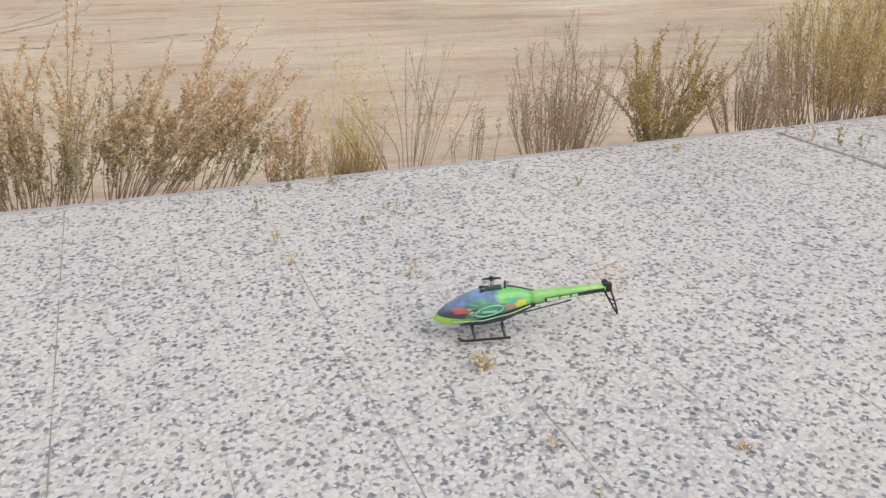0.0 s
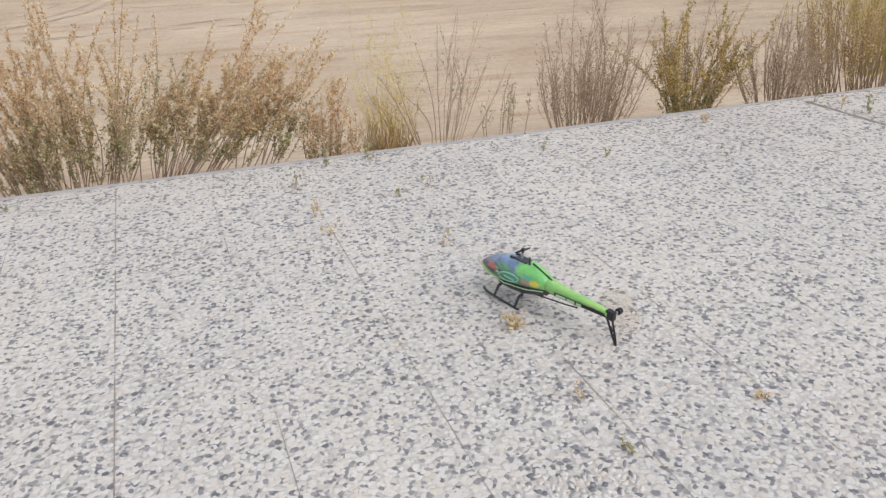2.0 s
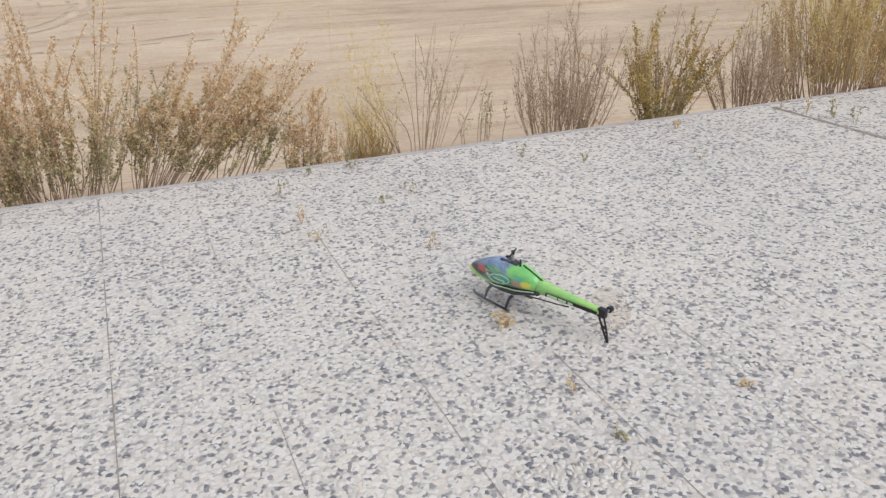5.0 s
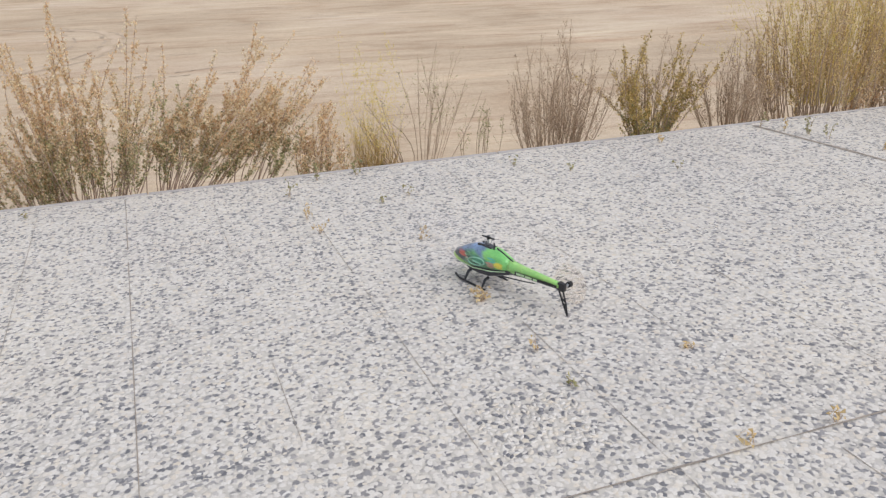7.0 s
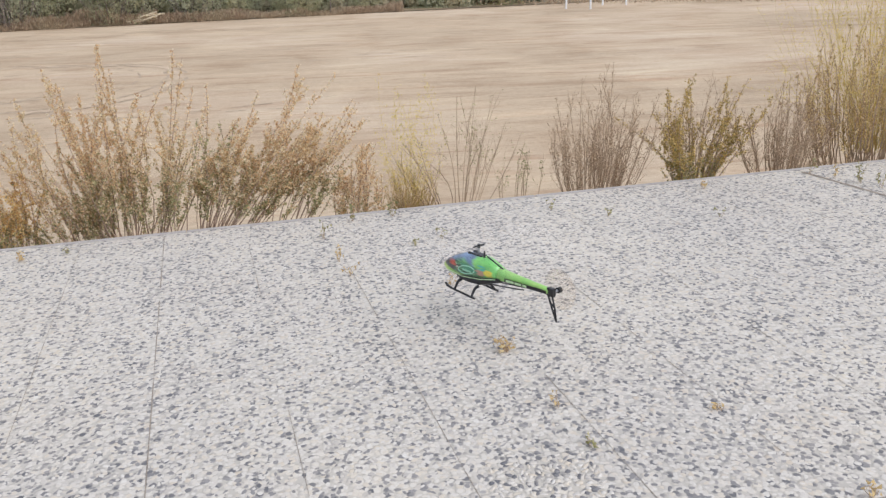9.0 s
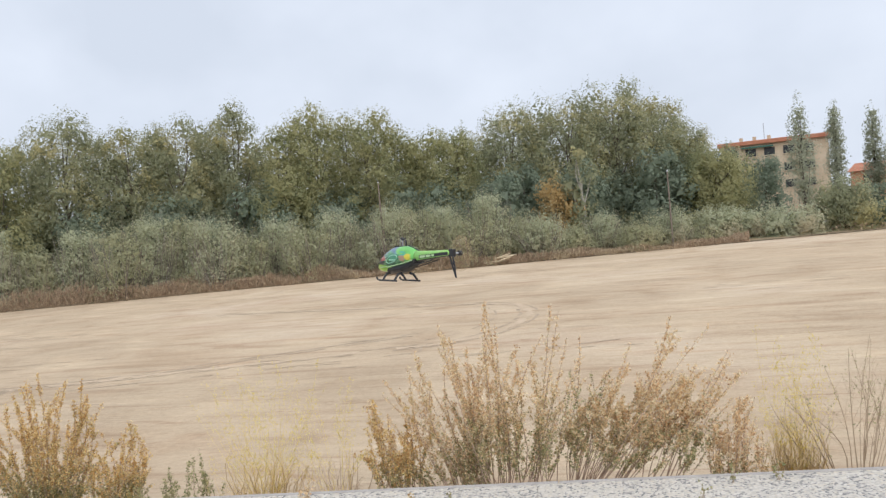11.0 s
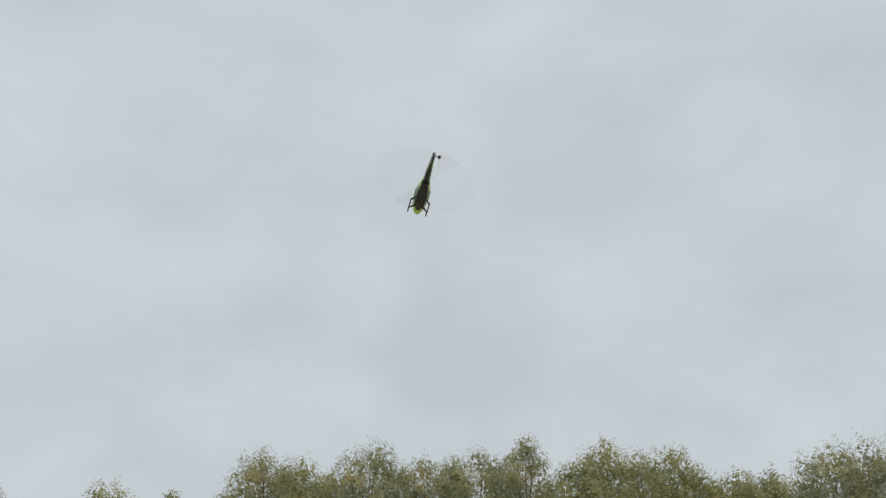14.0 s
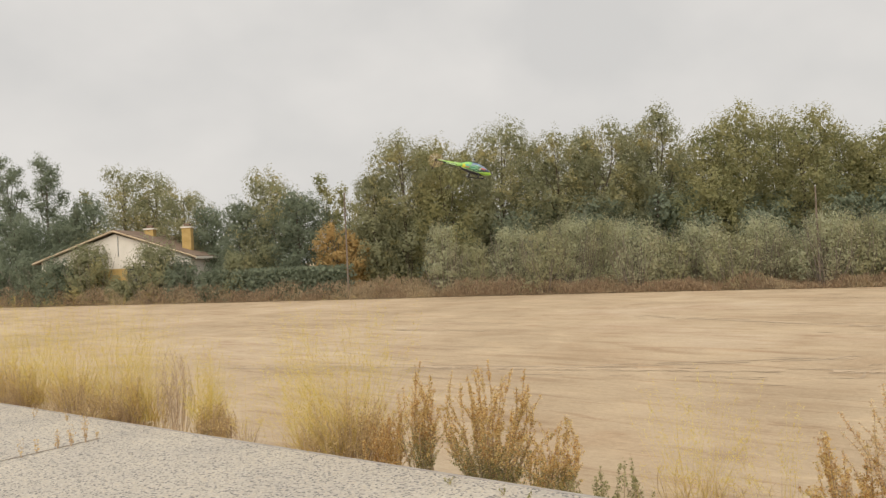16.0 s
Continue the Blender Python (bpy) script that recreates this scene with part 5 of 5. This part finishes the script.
def mat_canopy():
    m = Mat("airbrushed_canopy", 0.28, spec=0.5)
    c = m.node("ShaderNodeTexCoord")
    sep = m.node("ShaderNodeSeparateXYZ")
    m.link(c.outputs["Object"], sep.inputs[0])
    x, z = sep.outputs["X"], sep.outputs["Z"]
    warp = m.math("MULTIPLY", m.math("SUBTRACT", m.noise(m.coords((0.22, 0.6, 2.6)), 30, 5, 0.6), 0.5), 0.075 * HS)
    xw, zw = m.math("ADD", x, warp), m.math("ADD", z, warp)

    def blob(cx, cz, rx, rz, hard=1.5):
        dx = m.math("DIVIDE", m.math("SUBTRACT", xw, cx * HS), rx * HS)
        dz = m.math("DIVIDE", m.math("SUBTRACT", zw, cz * HS), rz * HS)
        d = m.math("ADD", m.math("MULTIPLY", dx, dx), m.math("MULTIPLY", dz, dz))
        n = m.math("MULTIPLY", m.math("SUBTRACT", 1.25, d), hard)
        n.node.use_clamp = True
        return n

    col = m.ramp(m.noise(m.coords(), 16, 4), [(0.3, (0.1, 0.38, 0.09)), (0.55, (0.2, 0.54, 0.12)), (0.75, (0.34, 0.62, 0.13))])
    dark = m.ramp(m.noise(m.coords((0.5, 1, 4)), 45, 4), [(0.35, (0.03, 0.05, 0.035)), (0.5, (0.05, 0.17, 0.09)), (0.68, (0.2, 0.46, 0.2))])
    col = m.mix(blob(0.1, 0.135, 0.19, 0.05), col, dark)
    col = m.mix(blob(0.0, 0.15, 0.07, 0.022, 0.9), col, (0.07, 0.3, 0.17))
    col = m.mix(blob(-0.075, 0.14, 0.032, 0.016), col, (0.42, 0.25, 0.17))
    col = m.mix(blob(-0.09, 0.165, 0.04, 0.013, 1.0), col, (0.08, 0.4, 0.3))
    col = m.mix(blob(-0.128, 0.15, 0.026, 0.026), col, (0.7, 0.6, 0.05))
    col = m.mix(blob(0.2, 0.125, 0.09, 0.05), col, (0.03, 0.034, 0.04))
    col = m.mix(blob(0.15, 0.142, 0.04, 0.016, 1.1), col, (0.52, 0.09, 0.05))
    col = m.mix(blob(0.1, 0.13, 0.012, 0.011), col, (0.5, 0.5, 0.36))
    top = m.math("MULTIPLY", m.math("SUBTRACT", z, m.math("ADD", 0.176 * HS, m.math("MULTIPLY", m.math("ABSOLUTE", m.math("SUBTRACT", x, 0.05 * HS)), -0.33))), 55)
    top.node.use_clamp = True
    ahead = m.math("MULTIPLY", m.math("ADD", m.math("ADD", x, warp), 0.035 * HS), 40)
    ahead.node.use_clamp = True
    col = m.mix(m.math("MULTIPLY", top, ahead), col, m.ramp(m.noise(m.coords(), 14, 3), [(0.35, (0.1, 0.15, 0.22)), (0.65, (0.2, 0.31, 0.5))]))
    low = m.math("MULTIPLY", m.math("SUBTRACT", m.math("ADD", 0.086 * HS, m.math("MULTIPLY", x, 0.11)), z), 200)
    low.node.use_clamp = True
    col = m.mix(low, col, m.ramp(m.noise(m.coords(), 20, 3), [(0.3, (0.2, 0.5, 0.06)), (0.7, (0.46, 0.62, 0.07))]))
    m.color(col)
    m.b.inputs["Coat Weight"].default_value = 0.35
    m.b.inputs["Coat Roughness"].default_value = 0.15
    return m.m


M_CANOPY = mat_canopy()
M_BOOM = mat_mottled("lime_green_boom_paint", (0.21, 0.5, 0.115), (0.38, 0.6, 0.16), 14, 0.35, 0.03, 60, 0.5)
M_CARBON = mat_plain("black_carbon_fibre", (0.018, 0.018, 0.02), 0.35)
M_ALLOY = mat_plain("grey_alloy", (0.4, 0.41, 0.43), 0.35, 0.8)
M_DECAL = mat_plain("pale_decal", (0.45, 0.62, 0.34), 0.5)
M_RING = mat_plain("mint_green_ring_paint", (0.3, 0.58, 0.4), 0.4)


def mat_blur(name, alpha, c):
    m = Mat(name, 0.6, spec=0.1).color(c)
    m.b.inputs["Alpha"].default_value = alpha
    return m.m


M_DISC, M_SWEEP, M_TAILDISC = mat_blur("spinning_blade_haze", 0.014, (0.58, 0.58, 0.6)), mat_blur("spinning_blade_sweep", 0.035, (0.48, 0.45, 0.43)), mat_blur("spinning_tail_haze", 0.1, (0.72, 0.52, 0.3))


def loft(stations, sides=20, power=2.4):
    """A closed body through upright superellipse sections: x, bottom, top, half width."""
    bm = bmesh.new()
    rings = []
    for x, z0, z1, hw in stations:
        zc, hh = (z0 + z1) / 2, (z1 - z0) / 2
        ring = []
        for k in range(sides):
            a = 2 * math.pi * k / sides
            ca, sa = math.cos(a), math.sin(a)
            ring.append(bm.verts.new((x * HS, HS * hw * math.copysign(abs(ca) ** (2 / power), ca), HS * (zc + hh * math.copysign(abs(sa) ** (2 / power), sa)))))
        rings.append(ring)
    for r0, r1 in zip(rings, rings[1:]):
        for k in range(sides):
            bm.faces.new((r0[k], r1[k], r1[(k + 1) % sides], r0[(k + 1) % sides]))
    bm.faces.new(rings[0])
    bm.faces.new(rings[-1][::-1])
    bmesh.ops.recalc_face_normals(bm, faces=bm.faces)
    return bm


def hp(*pts):
    return [tuple(HS * v for v in p) for p in pts]


def hbox(x0, x1, y0, y1, z0, z1, bevel=0.0):
    return box(*(HS * v for v in (x0, x1, y0, y1, z0, z1)), bevel)


def sector(r0, r1, a0, a1, n, thick=0.0015):
    bm = bmesh.new()
    rows = []
    for i in range(n + 1):
        a = a0 + (a1 - a0) * i / n
        rows.append([bm.verts.new((r * math.cos(a), r * math.sin(a), z)) for r in (r0, r1) for z in (-thick, thick)])
    for p, q in zip(rows, rows[1:]):
        bm.faces.new((p[1], q[1], q[3], p[3]))
        bm.faces.new((p[0], p[2], q[2], q[0]))
    return bm


def build_helicopter():
    h = thing("model_helicopter", pose(0, 0, 0), "lime-green radio-controlled model helicopter with airbrushed canopy and spinning rotors", "model helicopter")
    can = part("canopy", loft([(0.266, 0.08, 0.09, 0.005), (0.254, 0.07, 0.105, 0.022), (0.225, 0.06, 0.131, 0.038), (0.185, 0.055, 0.157, 0.05), (0.14, 0.056, 0.181, 0.058), (0.09, 0.068, 0.2, 0.064), (0.04, 0.081, 0.214, 0.068),
                               (-0.01, 0.091, 0.216, 0.066), (-0.06, 0.1, 0.218, 0.06), (-0.1, 0.109, 0.213, 0.052), (-0.14, 0.12, 0.201, 0.043), (-0.175, 0.128, 0.189, 0.036)]), M_CANOPY, h, "airbrushed green, black and blue canopy", True)
    for s in (-1, 1):
        ring = [(0.02 + 0.062 * math.cos(a), s * 0.0675, 0.136 + 0.022 * math.sin(a) - 0.012 * math.cos(a)) for a in np.linspace(0, 2 * math.pi, 25)]
        part("emblem", tube(hp(*ring), 0.0026, 6), M_RING, can, "mint-green oval ring emblem")
        part("emblem_bar", hbox(-0.015, 0.05, s * 0.0655 - 0.002, s * 0.0655 + 0.003, 0.127, 0.136), M_RING, can)
        part("trim_line", tube(hp((0.18, s * 0.051, 0.084), (0.05, s * 0.066, 0.09), (-0.08, s * 0.0565, 0.11), (-0.17, s * 0.037, 0.132)), 0.0022, 5), M_DECAL, can)
    part("belly_frame", loft([(0.135, 0.05, 0.075, 0.03), (0.1, 0.046, 0.09, 0.046), (0.03, 0.048, 0.1, 0.052), (-0.05, 0.058, 0.112, 0.05), (-0.1, 0.078, 0.12, 0.043), (-0.18, 0.112, 0.13, 0.03)], 14), M_CARBON, h)
    part("battery_tray", hbox(0.03, 0.15, -0.02, 0.02, 0.046, 0.062, 0.003), M_CARBON, h)
    part("rear_frame", hbox(-0.17, -0.1, -0.026, 0.026, 0.11, 0.16, 0.006), M_CARBON, h)
    part("motor_deck", hbox(-0.045, 0.03, -0.022, 0.022, 0.2, 0.22, 0.004), M_CARBON, h)
    part("servo", hbox(0.03, 0.055, -0.026, -0.012, 0.205, 0.22, 0.003), M_CARBON, h)
    part("servo", hbox(0.03, 0.055, 0.012, 0.026, 0.205, 0.22, 0.003), M_CARBON, h)
    part("antenna_post", tube(hp((-0.06, 0.012, 0.2), (-0.058, 0.012, 0.252)), [0.0055, 0.004], 6), M_CARBON, h)
    part("spine_rail", tube(hp((-0.07, 0, 0.222), (-0.12, 0, 0.208), (-0.19, 0, 0.187)), 0.0035, 6), M_CARBON, h)
    boom = part("tail_boom", loft([(-0.16, 0.122, 0.19, 0.035), (-0.2, 0.126, 0.188, 0.031), (-0.25, 0.132, 0.187, 0.027), (-0.34, 0.142, 0.188, 0.023), (-0.44, 0.152, 0.19, 0.018), (-0.515, 0.159, 0.191, 0.0145)], 14), M_BOOM, h, "tapered lime-green tail boom", True)
    for s in (-1, 1):
        bm = bmesh.new()

        def panel(xa, xb, za0, za1, zb0, zb1, off=0.0015):
            ya, yb = (s * (0.0315 - (xa + 0.235) / -0.175 * 0.0085 + off)), (s * (0.0315 - (xb + 0.235) / -0.175 * 0.0085 + off))
            q = [bm.verts.new(tuple(HS * v for v in p)) for p in ((xa, ya, za0), (xb, yb, zb0), (xb, yb, zb1), (xa, ya, za1))]
            bm.faces.new(q)

        panel(-0.235, -0.43, 0.14, 0.16, 0.157, 0.174)
        dec = part("decal_panel", bm, M_CARBON, boom, "black decal panel with pale lettering bars")
        bm = bmesh.new()
        for a, b in ((-0.245, -0.3), (-0.306, -0.35), (-0.358, -0.385)):
            f0, f1 = (a + 0.235) / -0.195, (b + 0.235) / -0.195
            panel(a, b, 0.143 + 0.017 * f0, 0.157 + 0.014 * f0, 0.143 + 0.017 * f1, 0.157 + 0.014 * f1, 0.0032)
        part("lettering_bar", bm, M_DECAL, dec)
        bm = bmesh.new()
        panel(-0.43, -0.51, 0.156, 0.176, 0.163, 0.18)
        part("tail_band", bm, M_CARBON, boom)
        part("boom_brace", tube(hp((-0.1, s * 0.026, 0.086), (-0.3, s * 0.022, 0.122), (-0.36, s * 0.018, 0.134)), 0.0028, 6), M_CARBON, h)
    # black strip added so the boom's underside reads as shaded against the sky
    part("boom_underside_shade", loft([(-0.165, 0.12, 0.132, 0.022), (-0.2, 0.1245, 0.135, 0.02), (-0.25, 0.1305, 0.14, 0.017), (-0.34, 0.1405, 0.15, 0.014), (-0.44, 0.1505, 0.158, 0.011), (-0.515, 0.1575, 0.164, 0.009)], 10), M_CARBON, boom, "added black strip for the shaded underside of the tail boom")
    part("boom_clamp", hbox(-0.192, -0.17, -0.0365, 0.0365, 0.12, 0.14, 0.003), M_CARBON, h)
    tail = part("tail_gearbox", hbox(-0.546, -0.506, -0.013, 0.013, 0.153, 0.196, 0.004), M_CARBON, h)
    part("tail_shaft", tube(hp((-0.53, 0, 0.173), (-0.53, -0.05, 0.173)), 0.006, 8), M_ALLOY, tail)
    part("tail_hub", tube(hp((-0.53, -0.04, 0.173), (-0.53, -0.06, 0.173)), 0.013, 8), M_CARBON, tail)
    fin = part("tail_fin", tube(hp((-0.51, 0.008, 0.165), (-0.548, 0.008, 0.09), (-0.578, 0.008, 0.036)), [0.0045, 0.0045, 0.004], 6), M_CARBON, h)
    part("fin_rod", tube(hp((-0.54, 0.008, 0.165), (-0.566, 0.008, 0.09), (-0.578, 0.008, 0.036)), [0.004, 0.004, 0.004], 6), M_CARBON, fin)
    part("fin_rib", tube(hp((-0.53, 0.008, 0.125), (-0.56, 0.008, 0.105)), 0.0035, 6), M_CARBON, fin)
    part("fin_rib", tube(hp((-0.548, 0.008, 0.09), (-0.567, 0.008, 0.09)), 0.003, 6), M_CARBON, fin)
    part("rotor_shaft", tube(hp((0, 0, 0.2), (0, 0, 0.27)), 0.005, 8), M_ALLOY, h)
    for s in (-1, 1):
        run = part("skid", tube(hp((0.165, s * 0.085, 0.022), (0.15, s * 0.085, 0.009), (0.13, s * 0.085, 0.005), (-0.07, s * 0.085, 0.005)), 0.0052, 8), M_CARBON, h)
        for x in (0.095, -0.04):
            part("skid_strut", tube(hp((x, s * 0.03, 0.052), (x, s * 0.055, 0.045), (x - 0.004, s * 0.075, 0.02), (x - 0.006, s * 0.085, 0.006)), [0.0075, 0.007, 0.006, 0.0055], 6), M_CARBON, h)
    # rotors: hub with grips, and the haze of the turning blades
    head = part("rotor_head", tube([(0, 0, -0.008), (0, 0, 0.008)], 0.0075, 10), M_CARBON, h)
    head.matrix_basis = pose(0, 0, 0.262 * HS)
    part("blade_grip", tube([(-0.036, 0, 0), (-0.016, 0, 0), (0.016, 0, 0), (0.036, 0, 0)], [0.003, 0.0045, 0.0045, 0.003], 8), M_CARBON, head)
    part("swash_link", tube([(0.011, 0.011, -0.03), (0.012, 0.008, 0.0)], 0.0016, 5), M_ALLOY, head)
    part("swash_link", tube([(-0.011, -0.011, -0.03), (-0.012, -0.008, 0.0)], 0.0016, 5), M_ALLOY, head)
    part("rotor_haze", sector(0.05, 0.41, 0, 2 * math.pi, 48), M_DISC, head, "faint haze of the spinning main blades")
    for k in range(2):
        part("main_blade", sector(0.05, 0.41, k * math.pi - 0.2, k * math.pi + 0.2, 8, 0.002), M_SWEEP, head, "motion-blurred main rotor blade")
    tr = part("tail_rotor", tube([(0, 0, -0.006), (0, 0, 0.006)], 0.012, 8), M_CARBON, h)
    tr.matrix_basis = pose(-0.53 * HS, -0.056 * HS, 0.173 * HS, 90, 0, 0)
    part("tail_rotor_haze", sector(0.012, 0.09, 0, 2 * math.pi, 28, 0.001), M_TAILDISC, tr, "brownish haze of the spinning tail blades")
    return h, head, tr


heli, rotor_head, tail_rotor = build_helicopter()

FLIGHT = [
    (0.0, (0.891, 2.560, 0.039), 169.8, -2.5, 0.9),
    (0.5, (0.891, 2.544, 0.042), 164.9, -3.3, 1.8),
    (1.0, (0.872, 2.473, 0.073), 154.2, -1.3, 1.8),
    (1.5, (0.842, 2.414, 0.097), 140.8, 2.4, -0.6),
    (2.0, (0.878, 2.545, 0.025), 117.0, 4.2, -2.0),
    (2.5, (0.874, 2.541, 0.024), 112.4, 3.4, -1.5),
    (3.5, (0.874, 2.539, 0.026), 122.9, 4.6, -1.2),
    (6.0, (0.876, 2.515, 0.023), 115.4, 4.0, -0.5),
    (7.0, (0.870, 2.517, 0.021), 115.7, 2.8, -1.0),
    (8.0, (0.872, 2.534, 0.021), 118.4, -0.7, 1.3),
    (8.5, (0.868, 2.528, 0.023), 117.7, -0.1, 0.4),
    (9.0, (0.738, 2.667, 0.170), 119.3, 2.1, 1.2),
    (9.5, (0.425, 2.951, 0.615), 122.4, 1.2, 1.7),
    (10.0, (-0.132, 3.074, 1.207), 130.6, 1.7, 6.4),
    (10.2, (-0.374, 3.107, 1.461), 137.9, 1.0, 6.3),
    (12.3, (-2.426, 3.825, 1.494), 134.8, 1.4, 6.3),
    (12.5, (-2.437, 3.684, 1.754), 131.9, 1.9, 4.4),
    (13.0, (-2.788, 4.088, 2.674), 135.7, -0.6, 10.7),
    (13.5, (-2.989, 3.839, 4.040), 131.4, -9.7, 12.5),
    (14.0, (-3.491, 3.968, 4.471), 133.6, -7.0, 13.3),
    (14.5, (-4.682, 4.605, 3.434), 133.3, -10.4, 9.0),
    (15.0, (-6.605, 5.687, 1.590), 83.9, -8.0, 18.6),
    (15.3, (-7.501, 6.275, 0.166), 66.6, -7.0, 13.4),
    (15.5, (-7.150, 6.266, 0.159), 57.4, 1.8, 8.2),
    (15.8, (-6.691, 6.748, 2.011), 42.0, 2.2, -3.9),
    (16.0, (-6.645, 6.835, 2.723), 35.5, -11.5, 4.0),
]


def motions():
    walk(heli, [(t, pose(*p, roll, -pitch, yaw)) for t, p, yaw, pitch, roll in FLIGHT])
    walk(rotor_head, [(0.1 * i, pose(0, 0, 0.262 * HS, 0, 0, -77.0 * i)) for i in range(161)])
    walk(tail_rotor, [(0.1 * i, pose(-0.53 * HS, -0.056 * HS, 0.173 * HS, 90, 0, 0) @ pose(0, 0, 0, 0, 0, 83.0 * i)) for i in range(161)])


motions()
